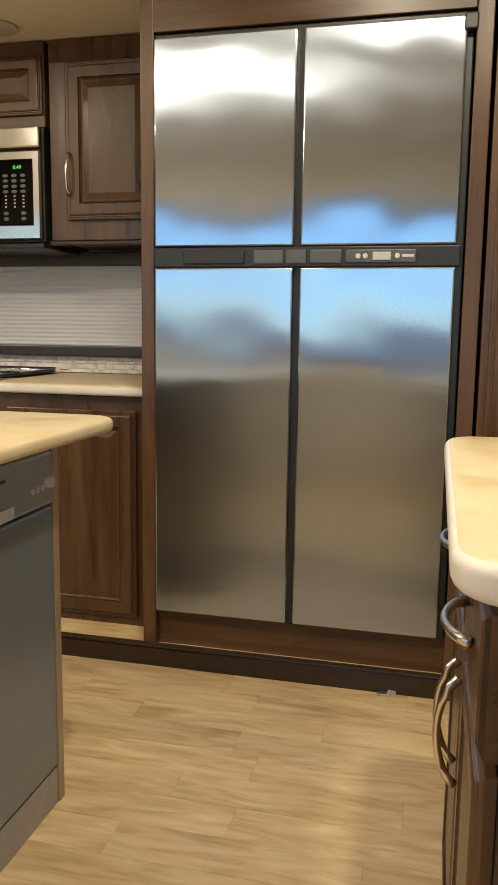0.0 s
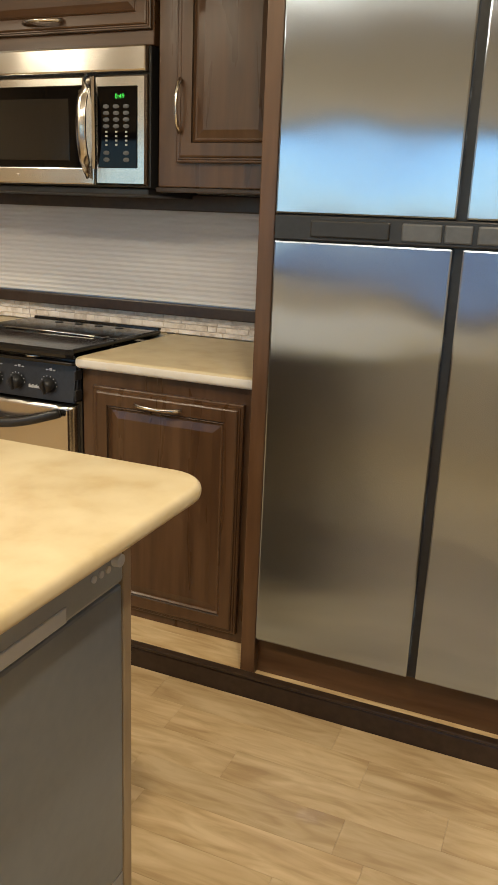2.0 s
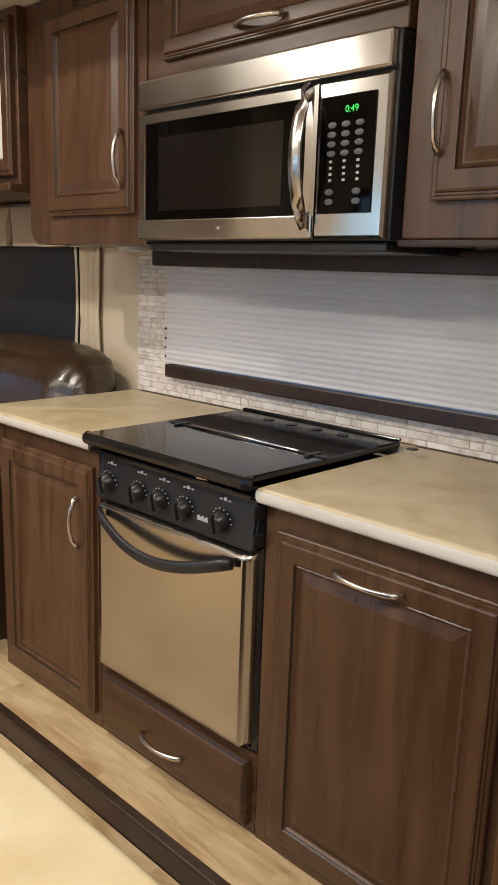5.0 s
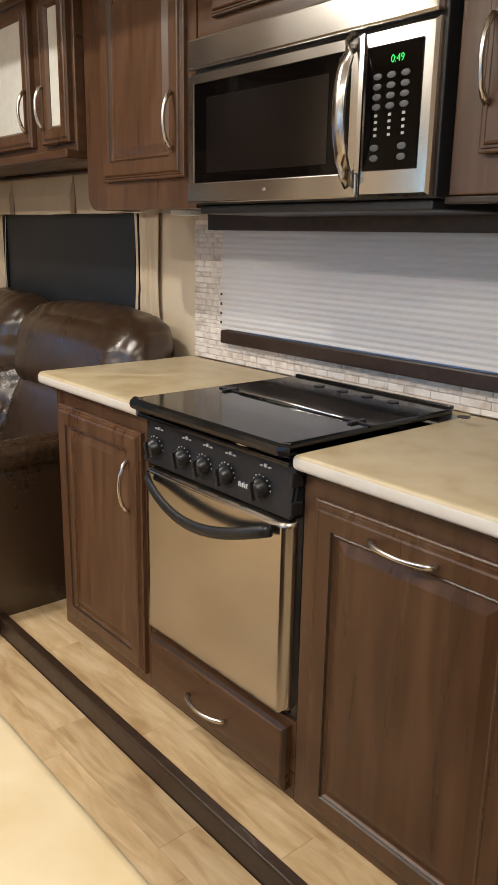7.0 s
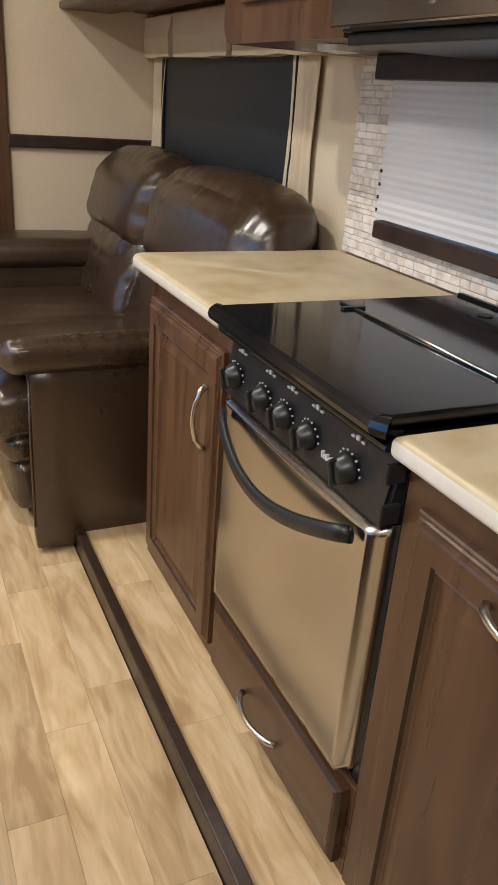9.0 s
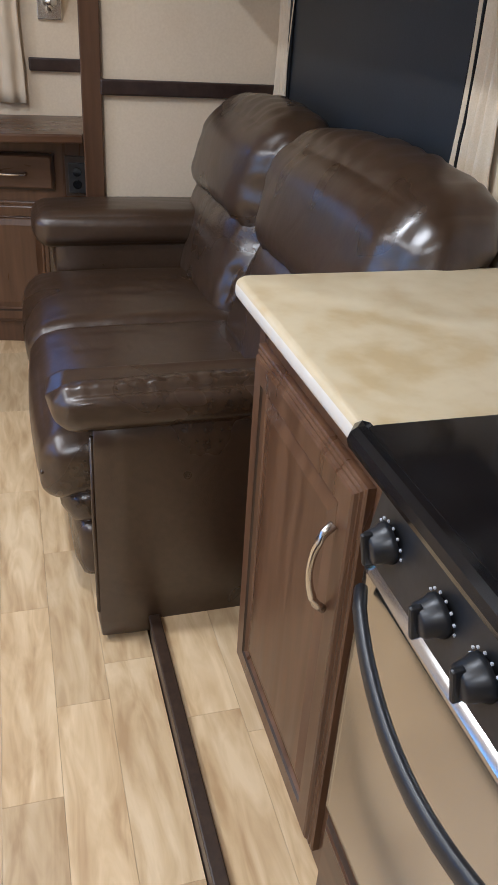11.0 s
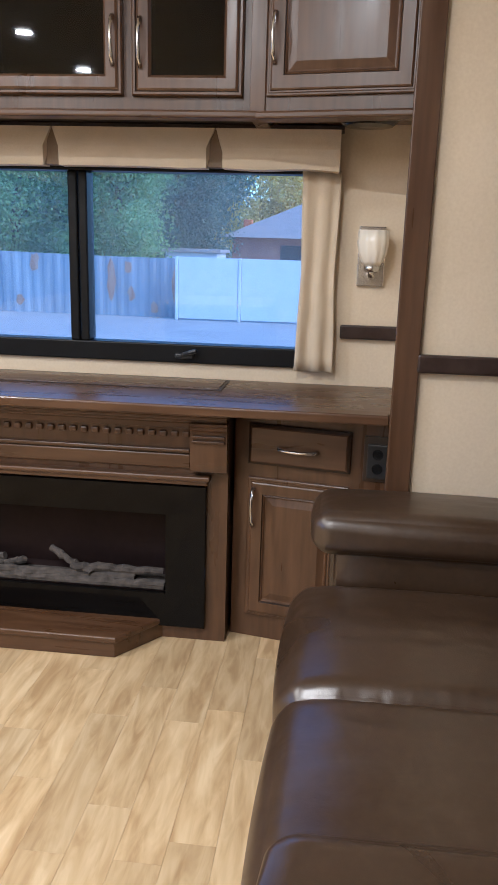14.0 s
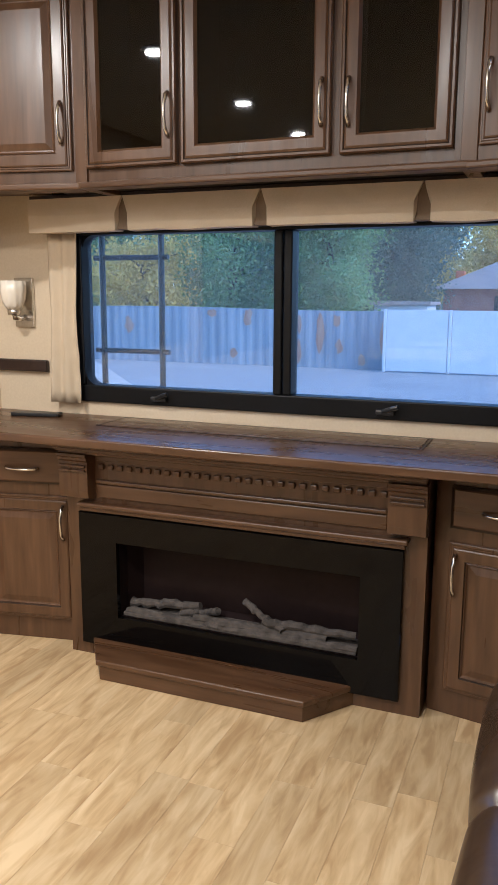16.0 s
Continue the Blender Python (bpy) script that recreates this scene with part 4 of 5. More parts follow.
def valance(m, x0, x1, z0, z1, cuts, label):
    """A padded box valance with pointed pleats at the cuts."""
    r = root("valance", m, label, "valance", "window valances")
    edges = [x0] + list(cuts) + [x1]
    for k, (a, b) in enumerate(zip(edges, edges[1:])):
        bm = bmesh.new()
        n = 12
        cols = []
        la, lb = (0.026 if k else 0.0), (0.026 if k < len(edges) - 2 else 0.0)
        for j in range(n + 1):
            u = j / n
            xt = a + (b - a) * u + (0.004 if k and j == 0 else 0)
            xb = (a + la) + (b - lb - a - la) * u
            sag = 0.006 * noise.noise(Vector((xb * 7, z0, k)))
            cols.append([bm.verts.new(p) for p in ((xt, 0, z1), (xt, -0.055, z1), (xb, -0.06 - abs(sag), (z0 + z1) / 2), (xb, -0.058, z0 + sag), (xb, 0, z0 + sag))])
        for a2, b2 in zip(cols, cols[1:]):
            for j in range(5):
                bm.faces.new((a2[j], b2[j], b2[(j + 1) % 5], a2[(j + 1) % 5]))
        bm.faces.new(cols[0]), bm.faces.new(cols[-1][::-1])
        put(bm, "panel", FABRIC, r)
    put(box(bmesh.new(), x0 + 0.003, x1 - 0.003, -0.042, -0.001, z0 + 0.004, z1 - 0.003, 0.002), "pleat_backing", FABRICD, r)
    return r


valance(pose(-4.685, 0, 0, 0, 0, 90), 0.165, 2.020, 1.535, 1.655, (0.562, 1.090, 1.625), "oatmeal cloth valance with brown pleats over the rear window")
bx("valance_shelf", DARKWOOD, -4.739, -4.64, 0.16, 2.03, 1.656, 1.668, 0.002)
tagged(bpy.data.objects["valance_shelf"], "dark wooden board above the rear valance", "shelf")
curtain("curtain", 0.125, 0.890, 1.54, pose(-4.715, 1.965, 0, 0, 0, 90), 2, "oatmeal cloth side curtain of the rear window", "rear window curtains")
curtain("curtain", 0.13, 0.890, 1.54, pose(-4.715, 0.255, 0, 0, 0, 90), 2, "oatmeal cloth side curtain of the rear window", "rear window curtains")
valance(pose(0, 2.898, 0), -4.20, -2.695, 1.350, 1.498, (-3.86, -3.28), "oatmeal cloth valance over the sofa window")
curtain("curtain", 0.16, 0.80, 1.36, pose(-2.815, 2.896, 0), 4, "oatmeal cloth side curtain by the sofa", "sofa window curtains")
curtain("curtain", 0.14, 0.80, 1.36, pose(-4.115, 2.896, 0), 4, "oatmeal cloth side curtain by the sofa", "sofa window curtains")
r = root("window_shade", pose(0, 2.899, 0), "dark roller shade drawn down over the sofa window", "window shade")
bx("dark_sheet", NIGHT, -4.05, -2.885, -0.012, -0.008, 0.80, 1.36, 0, r)
for a in (-4.075, -2.89):
    bx("side_track", RUBBER, a, a + 0.03, -0.022, -0.001, 0.78, 1.36, 0.003, r)

# ---- cupboards above the sofa ----
r = root("wall_cabinet", pose(0, 2.505, 0), "brown stained wall cupboards with frosted glass doors above the sofa", "cabinet")
bx("body", WOODH, -4.205, -2.645, 0.022, 0.39, 1.515, 2.028, 0.003, r)
bx("bottom_moulding", WOODH, -4.205, -2.645, -0.016, 0.20, 1.500, 1.527, 0.006, r)
for a, b, hx in ((-4.17, -3.775, -3.80), (-3.70, -3.32, -3.68), (-3.30, -2.92, -2.945), (-2.845, -2.66, -2.82)):
    glass_door(r, a, b, 1.548, 2.0, 0.0, FROST, (hx, 1.66, 0.13, False))

# ---- rear wall units ----
WY = pose(-4.42, 0, 0, 0, 0, 90)
r = root("rear_wall_cabinet", WY, "brown stained wall cupboards with smoked glass doors above the rear window", "cabinet")
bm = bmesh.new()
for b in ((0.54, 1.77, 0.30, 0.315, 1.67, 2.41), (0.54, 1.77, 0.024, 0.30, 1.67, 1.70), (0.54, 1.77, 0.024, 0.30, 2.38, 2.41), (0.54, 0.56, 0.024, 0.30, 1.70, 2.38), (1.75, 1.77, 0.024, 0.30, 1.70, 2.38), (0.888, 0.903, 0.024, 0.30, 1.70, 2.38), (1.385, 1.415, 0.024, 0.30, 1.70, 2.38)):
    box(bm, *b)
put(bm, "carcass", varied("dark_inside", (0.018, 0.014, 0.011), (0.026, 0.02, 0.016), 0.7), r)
bm = bmesh.new()
for b in ((0.54, 1.77, 0.0225, 0.036, 1.672, 1.722), (0.54, 1.77, 0.0225, 0.036, 2.29, 2.41), (0.54, 0.566, 0.0225, 0.036, 1.722, 2.29), (0.878, 0.914, 0.0225, 0.036, 1.722, 2.29), (1.372, 1.426, 0.0225, 0.036, 1.722, 2.29), (1.722, 1.77, 0.0225, 0.036, 1.722, 2.29)):
    box(bm, *b)
put(bm, "face_frame", WOOD, r)
glass_door(r, 0.555, 0.888, 1.715, 2.30, 0.0, SMOKE, (0.862, 1.86, 0.13, False))
glass_door(r, 0.903, 1.386, 1.713, 2.30, 0.0, SMOKE, (1.360, 1.855, 0.13, False))
glass_door(r, 1.414, 1.736, 1.711, 2.30, 0.0, SMOKE, (1.440, 1.85, 0.13, False))
for a, b in ((0.508, 0.552), (1.756, 1.802)):
    bx("corner_stile", WOOD, a, b, 0.012, 0.30, 1.655, 2.41, 0.003, r)
bx("bottom_moulding", WOODH, 0.524, 1.783, -0.008, 0.06, 1.652, 1.673, 0.006, r)
for side, m in ((1, pose(-4.42, 1.772, 0, 0, 0, 79)), (-1, pose(-4.42, 0.538, 0, 0, 0, 101))):
    r = root("rear_corner_cabinet", m, "brown stained raised-panel corner wall cupboard", "cabinet", "rear corner wall cupboards")
    a, b = sorted((0.002 * side, 0.50 * side)) if side > 0 else (-0.64, -0.002)
    bx("body", WOOD, a, b, 0.022, 0.30, 1.672, 2.41, 0.003, r)
    bx("bottom_moulding", WOODH, a, b, -0.008, 0.08, 1.650, 1.671, 0.006, r)
    d0, d1 = (0.03, 0.455) if side > 0 else (-0.47, -0.035)
    panel_door(r, d0, d1, 1.712, 2.30, 0.0, (d0 + 0.026 if side > 0 else d1 - 0.03, 1.86, 0.13, False))
r = root("ceiling_speaker", pose(-4.50, 2.10, 1.668), "flat round black speaker under the corner cupboard", "speaker")
put(turned(bmesh.new(), [(0.085, 0.0), (0.088, -0.008), (0.07, -0.022), (0.03, -0.026), (0.0005, -0.026)], 28), "grille", BLACK, r)

# ---- rear counter, side cupboards ----
bm = prism(bmesh.new(), [(-4.738, -0.098), (-4.255, -0.098), (-4.245, 2.20), (-4.264, 2.203), (-4.264, 2.266), (-4.738, 2.266)], 0.812, 0.842, 0.007)
tagged(put(bm, "rear_counter", WOODY), "glossy dark brown wooden counter under the rear window", "counter")
r = root("lift_hatch", pose(0, 0, 0.842), "flush wooden hatch let into the rear counter", "hatch")
put(box(bmesh.new(), -4.700, -4.515, 0.525, 1.668, 0.0005, 0.004, 0.001), "panel", WOODY, r)
bm = bmesh.new()
for b in ((-4.712, -4.703, 0.512, 1.68), (-4.512, -4.503, 0.512, 1.68), (-4.703, -4.512, 0.512, 0.521), (-4.703, -4.512, 1.671, 1.68)):
    box(bm, *b, 0.0005, 0.003)
put(bm, "edge_strip", GLAZE, r)
bm = prism(bmesh.new(), rounded(-0.026, 0.026, -0.10, 0.10, 0.012), 0.0, 0.014, 0.004)
tagged(put(bm, "remote_control", BLACKP, None, pose(-4.615, 0.17, 0.8425, 0, 0, 12)), "black remote control lying on the rear counter", "remote control")

for side, m in ((1, pose(-4.470, 1.724, 0, 0, 0, 79)), (-1, pose(-4.470, 0.431, 0, 0, 0, 101))):
    r = root("rear_base_cabinet", m, "dark brown base cupboard with a drawer beside the fireplace", "cabinet", "rear base cupboards")
    a, b = (0.002, 0.545) if side > 0 else (-0.535, -0.002)
    bx("body", WOOD, a, b, 0.022, 0.18, 0.0, 0.811, 0.003, r)
    d0, d1 = (0.055, 0.385) if side > 0 else (-0.385, -0.018)
    panel_door(r, d0, d1, 0.088, 0.572, 0.0, (d0 + 0.024 if side > 0 else d1 - 0.03, 0.475, 0.13, False))
    panel_door(r, d0, d1, 0.618, 0.750, 0.0, ((d0 + d1) / 2, 0.678, 0.13, True), DRAWER, "drawer")
    if side > 0:
        bx("outlet_frame", GLAZE, 0.425, 0.515, 0.014, 0.03, 0.60, 0.745, 0.003, r)
        o = bx("outlet", BLACKP, 0.437, 0.503, 0.006, 0.02, 0.612, 0.722, 0.004, r)
        bm = bmesh.new()
        for z in (0.645, 0.69):
            turned(bm, [(0.017, 0), (0.016, 0.003), (0.0005, 0.003)], 14, pose(0.47, 0.006, z, 90))
        put(bm, "socket", BLACK, o)


# ---- fireplace ----
def fireplace():
    r = root("electric_fireplace", WY, "dark wooden mantel round a black glass electric fireplace, unlit", "fireplace")
    bm = bmesh.new()
    for b in ((0.434, 0.52, 0.0, 0.03, 0.0, 0.60), (1.635, 1.721, 0.0, 0.03, 0.0, 0.60), (0.52, 1.635, 0.0, 0.03, 0.0, 0.06), (0.434, 1.721, 0.0, 0.03, 0.60, 0.80), (0.52, 1.635, 0.0, 0.03, 0.535, 0.60)):
        box(bm, *b)
    put(bm, "surround", WOOD, r)
    for x0, x1 in ((0.434, 0.44), (1.715, 1.721)):
        bx("side_board", WOOD, x0, x1, 0.03, 0.20, 0, 0.80, 0, r)
    bm = bmesh.new()
    for b in ((0.425, 1.730, -0.085, 0.03, 0.790, 0.811), (0.432, 1.724, -0.070, 0.03, 0.776, 0.791), (0.437, 1.719, -0.050, 0.03, 0.762, 0.777)):
        box(bm, *b, 0.005)
    put(bm, "cornice", WOODH, r)
    bm = bmesh.new()
    for b in ((0.565, 1.598, -0.012, 0.0, 0.735, 0.757), (0.565, 1.598, -0.014, 0.0, 0.655, 0.668), (0.565, 1.598, -0.008, 0.0, 0.602, 0.650)):
        box(bm, *b, 0.004)
    put(bm, "frieze_moulding", WOODH, r)
    for k in range(28):
        x = 0.585 + k * (1.585 - 0.585) / 27
        bmb = box(bmesh.new(), -0.012, 0.012, -0.012, 0.0, -0.010, 0.010, 0.005)
        put(bmb, "dentil", WOODH, r, pose(x, 0.0, 0.715))
    for x0, x1 in ((0.438, 0.555), (1.606, 1.722)):
        bm = bmesh.new()
        w = x1 - x0
        out = [(-0.02, 0.598), (-0.045, 0.606), (-0.05, 0.63), (-0.05, 0.735), (-0.056, 0.742), (-0.056, 0.75), (-0.062, 0.755), (-0.062, 0.764)]
        for (ya, za), (yb, zb) in zip(out, out[1:]):
            vs = [bm.verts.new(p) for p in ((x0, ya, za), (x1, ya, za), (x1, yb, zb), (x0, yb, zb))]
            bm.faces.new(vs)
            for x in (x0, x1):
                bm.faces.new([bm.verts.new(p) for p in ((x, ya, za), (x, yb, zb), (x, 0.0, zb), (x, 0.0, za))])
        bm.faces.new([bm.verts.new(p) for p in ((x0, 0, 0.598), (x1, 0, 0.598), (x1, -0.02, 0.598), (x0, -0.02, 0.598))])
        for g in range(2):
            box(bm, x0 + 0.006, x1 - 0.006, -0.060, -0.05, 0.700 + g * 0.016, 0.709 + g * 0.016, 0.003)
        put(bm, "capital", WOOD, r)
    bm = bmesh.new()
    box(bm, 0.498, 1.668, -0.040, 0.0, 0.570, 0.586, 0.005), box(bm, 0.503, 1.660, -0.028, 0.0, 0.553, 0.571, 0.005)
    put(bm, "ledge", WOODH, r)
    prof = [(0, 0.0), (0, -0.018), (0.003, -0.021)]
    bm = nested(bmesh.new(), 0.492, 1.655, 0.050, 0.548, prof, False)
    ring = [v for v in bm.verts if abs(v.co.y + 0.021) < 1e-4]
    ins = [bm.verts.new(p) for p in ((0.645, -0.021, 0.168), (1.522, -0.021, 0.168), (1.522, -0.021, 0.447), (0.645, -0.021, 0.447))]
    back = [bm.verts.new((v.co.x, 0.0, v.co.z)) for v in ins]
    for k in range(4):
        bm.faces.new((ring[k], ring[(k + 1) % 4], ins[(k + 1) % 4], ins[k]))
        bm.faces.new((ins[k], ins[(k + 1) % 4], back[(k + 1) % 4], back[k]))
    put(bm, "glass_front", BLACKGLASS, r, label="glossy black glass front")
    bm = nested(bmesh.new(), 0.645, 1.522, 0.168, 0.447, [(0, 0.0), (0.0, 0.055), (0.03, 0.12)], True)
    put(bm, "firebox", FIREBACK, r)
    put(box(bmesh.new(), 0.655, 1.512, 0.0, 0.11, 0.170, 0.186, 0.004), "ember_bed", LOG, r)
    rnd = random.Random(5)
    logs = [((0.66, 0.05, 0.205), (0.93, 0.07, 0.222), 0.017), ((0.86, 0.05, 0.196), (1.0, 0.075, 0.212), 0.014), ((0.93, 0.02, 0.196), (1.40, 0.03, 0.192), 0.017), ((1.10, 0.07, 0.262), (1.26, 0.02, 0.205), 0.014), ((1.18, 0.03, 0.222), (1.50, 0.05, 0.215), 0.016), ((0.66, 0.02, 0.186), (1.05, 0.015, 0.186), 0.015), ((1.05, 0.015, 0.184), (1.51, 0.015, 0.184), 0.014)]
    for a, b, rad in logs:
        pts, rr = [], []
        for k in range(15):
            u = k / 14
            pts.append([a[j] + (b[j] - a[j]) * u + rnd.uniform(-0.004, 0.004) for j in range(3)])
            rr.append(rad * rnd.uniform(0.75, 1.1))
        put(sweep(bmesh.new(), pts, rr, 9), "log", LOG, r, label="grey ceramic log")
    hearth = [(0.535, 0.0), (0.655, -0.165), (1.388, -0.165), (1.508, -0.0)]
    bm = prism(bmesh.new(), hearth[::-1], 0.0, 0.055, 0.004)
    prism(bm, [(0.525, 0.0), (0.648, -0.176), (1.394, -0.176), (1.518, -0.0)][::-1], 0.055, 0.076, 0.006)
    put(bm, "hearth", WOODH, r)


fireplace()


# ---- sconces ----
def sconce(y):
    r = root("wall_sconce", pose(-4.739, y, 1.275, 0, 0, 90), "nickel wall sconce with a ribbed cream glass shade, off", "wall lamp", "rear wall sconces")
    bx("back_plate", NICKEL, -0.045, 0.045, -0.014, 0.0, -0.095, 0.098, 0.003, r)
    put(sweep(bmesh.new(), [(0, -0.012, -0.055), (0, -0.04, -0.062), (0, -0.07, -0.058), (0, -0.075, -0.035)], 0.011, 10), "arm", NICKEL, r, smooth=True)
    put(turned(bmesh.new(), [(0.024, -0.045), (0.026, -0.03), (0.02, -0.022), (0.0005, -0.022)], 20, pose(0, -0.075, 0)), "cup", NICKEL, r, smooth=True)
    bm = bmesh.new()
    prof = [(0.022, -0.028), (0.034, -0.012), (0.044, 0.012), (0.049, 0.045), (0.047, 0.085)]
    n = 40
    rings = []
    for i, (q, z) in enumerate(prof):
        rings.append([bm.verts.new(((q + 0.0022 * math.cos(10 * (2 * math.pi * j / n) + i * 0.5)) * math.cos(2 * math.pi * j / n), -0.075 + (q + 0.0022 * math.cos(10 * (2 * math.pi * j / n) + i * 0.5)) * math.sin(2 * math.pi * j / n), z)) for j in range(n)])
    for a, b in zip(rings, rings[1:]):
        for j in range(n):
            bm.faces.new((a[j], a[(j + 1) % n], b[(j + 1) % n], b[j]))
    s = put(bm, "shade", CREAMGLASS, r, smooth=True)
    s.modifiers.new("glass", "SOLIDIFY").thickness = 0.003


sconce(2.140)
sconce(0.048)

# ---- outdoors ----
GROUND = -1.0
GRAVEL = varied("pale_gravel", (0.30, 0.29, 0.28), (0.42, 0.41, 0.39), 0.95, fine=6, coarse=0.25, bump=0.3)
TIN = varied("rusty_blue_grey_metal", (0.17, 0.20, 0.24), (0.27, 0.30, 0.34), 0.6, (1, 1, 0.25), 1.2, 0.7, 0.05, c=(0.22, 0.25, 0.29))
RUST = varied("rust", (0.27, 0.14, 0.09), (0.36, 0.25, 0.19), 0.9, (2, 2, 0.5), 3, 1, 0.1)
VINYL = varied("white_vinyl", (0.50, 0.52, 0.55), (0.56, 0.58, 0.61), 0.5, fine=3, bump=0.0)
bm = bmesh.new()
bm.faces.new([bm.verts.new(p) for p in ((-400, -400, GROUND), (400, -400, GROUND), (400, 400, GROUND), (-400, 400, GROUND))])
tagged(put(bm, "ground", GRAVEL), "pale gravel yard reaching to the horizon", "", "", "structure")
FX = -27.0
bm = bmesh.new()
n = 260
lo, hi = [], []
for k in range(n + 1):
    y = -26.0 + 22.85 * k / n
    x = FX + 0.012 * (1 if (k // 2) % 2 else -1)
    lo.append(bm.verts.new((x, y, GROUND))), hi.append(bm.verts.new((x, y, 0.92 + 0.05 * math.sin(y * 0.4))))
for k in range(n):
    bm.faces.new((lo[k], lo[k + 1], hi[k + 1], hi[k]))
tin = put(bm, "metal_fence", TIN)
tin.modifiers.new("sheet", "SOLIDIFY").thickness = 0.02
tagged(tin, "corrugated blue-grey metal fence with rust streaks across the yard", "fence")
rnd = random.Random(8)
for y, z, w, h in ((-6.05, 0.45, 0.22, 0.8), (-6.05, -0.45, 0.2, 0.9), (-5.3, 0.1, 0.3, 1.5), (-4.75, 0.55, 0.25, 0.5), (-4.65, -0.3, 0.22, 0.6), (-3.2, 0.0, 0.24, 1.5), (-3.9, -0.7, 0.25, 0.5), (-7.86, 0.6, 0.28, 0.7), (-8.4, -0.6, 0.25, 0.4), (-9.2, 0.75, 0.3, 0.3), (-12.5, 0.3, 0.3, 0.7)):
    bm = bmesh.new()
    ring = [bm.verts.new((FX + 0.045, y + w * math.cos(a) * rnd.uniform(0.5, 1) / 1.4, z + h * math.sin(a) * rnd.uniform(0.6, 1) / 2)) for a in [2 * math.pi * k / 11 for k in range(11)]]
    bm.faces.new(ring)
    s = put(bm, "rust_patch", RUST, tin)
    s.modifiers.new("flake", "SOLIDIFY").thickness = 0.01
fence = root("vinyl_fence", pose(FX + 0.6, 0, GROUND), "white vinyl panel fence beside the metal fence", "fence")
for k in range(7):
    y = -3.05 + 1.98 * k
    bx("fence_panel", VINYL, -0.03, 0.03, y + 0.06, y + 1.92, 0.05, 1.93, 0.01, fence)
    bx("fence_post", VINYL, -0.045, 0.045, y - 0.05, y + 0.05, 0.0, 1.95, 0.02, fence)
house = root("house", pose(-44, 3.6, GROUND), "low red brick house with a grey roof", "house")
BRICKM = varied("red_brick_far", (0.26, 0.12, 0.09), (0.36, 0.19, 0.14), 0.9, fine=3, coarse=0.6)
ROOFM = varied("grey_shingle_far", (0.25, 0.22, 0.21), (0.34, 0.30, 0.28), 0.9, fine=4)
bx("wall", BRICKM, -4, 4, -6.8, 9, 0, 2.75, 0.02, house)
bm = bmesh.new()
v = [bm.verts.new(p) for p in ((4.6, -7.3, 2.72), (4.6, 9.6, 2.72), (-4.6, 9.6, 2.72), (-4.6, -7.3, 2.72), (0, -2.8, 4.9), (0, 6, 4.9))]
for f in ((0, 1, 5, 4), (1, 2, 5), (2, 3, 4, 5), (3, 0, 4), (0, 3, 2, 1)):
    bm.faces.new([v[k] for k in f])
put(bm, "roof", ROOFM, house)
for y in (-4.5, 0.5, 5):
    w = bx("window", NIGHT, 3.98, 4.05, y, y + 1.4, 1.3, 2.4, 0.01, house)
    bx("sill", VINYL, 4.0, 4.1, y - 0.05, y + 1.45, 1.2, 1.29, 0.01, w)
shed = root("shed", pose(-36, -4.2, GROUND), "small white flat-roofed shed behind the fence", "shed")
bx("wall", VINYL, -1.2, 1.2, -1.1, 1.1, 0, 2.0, 0.02, shed)
bx("roof", ROOFM, -1.4, 1.4, -1.25, 1.25, 2.0, 2.14, 0.02, shed)
# Plain orange box standing in for an unidentified orange spot by the roof.
bx("orange_spot", mat("plain_orange", (0.55, 0.16, 0.06), 0.8), -0.25, 0.25, -0.22, 0.22, 2.6, 3.6, 0.05, house, pose(2.0, -6.3, 0))

BARK = varied("bark", (0.07, 0.05, 0.035), (0.12, 0.09, 0.07), 0.95, fine=12, bump=0.5)


def leaf_material(name, a, b):
    return see_through_cloth(varied(name, a, b, 0.6, fine=1.2, coarse=0.5, bump=0.0), b, 0.45)


GREEN = leaf_material("green_leaves", (0.17, 0.28, 0.11), (0.31, 0.44, 0.19))
DKGREEN = leaf_material("dark_green_leaves", (0.10, 0.155, 0.11), (0.165, 0.225, 0.16))
GOLD = leaf_material("yellow_leaves", (0.50, 0.37, 0.08), (0.70, 0.55, 0.17))


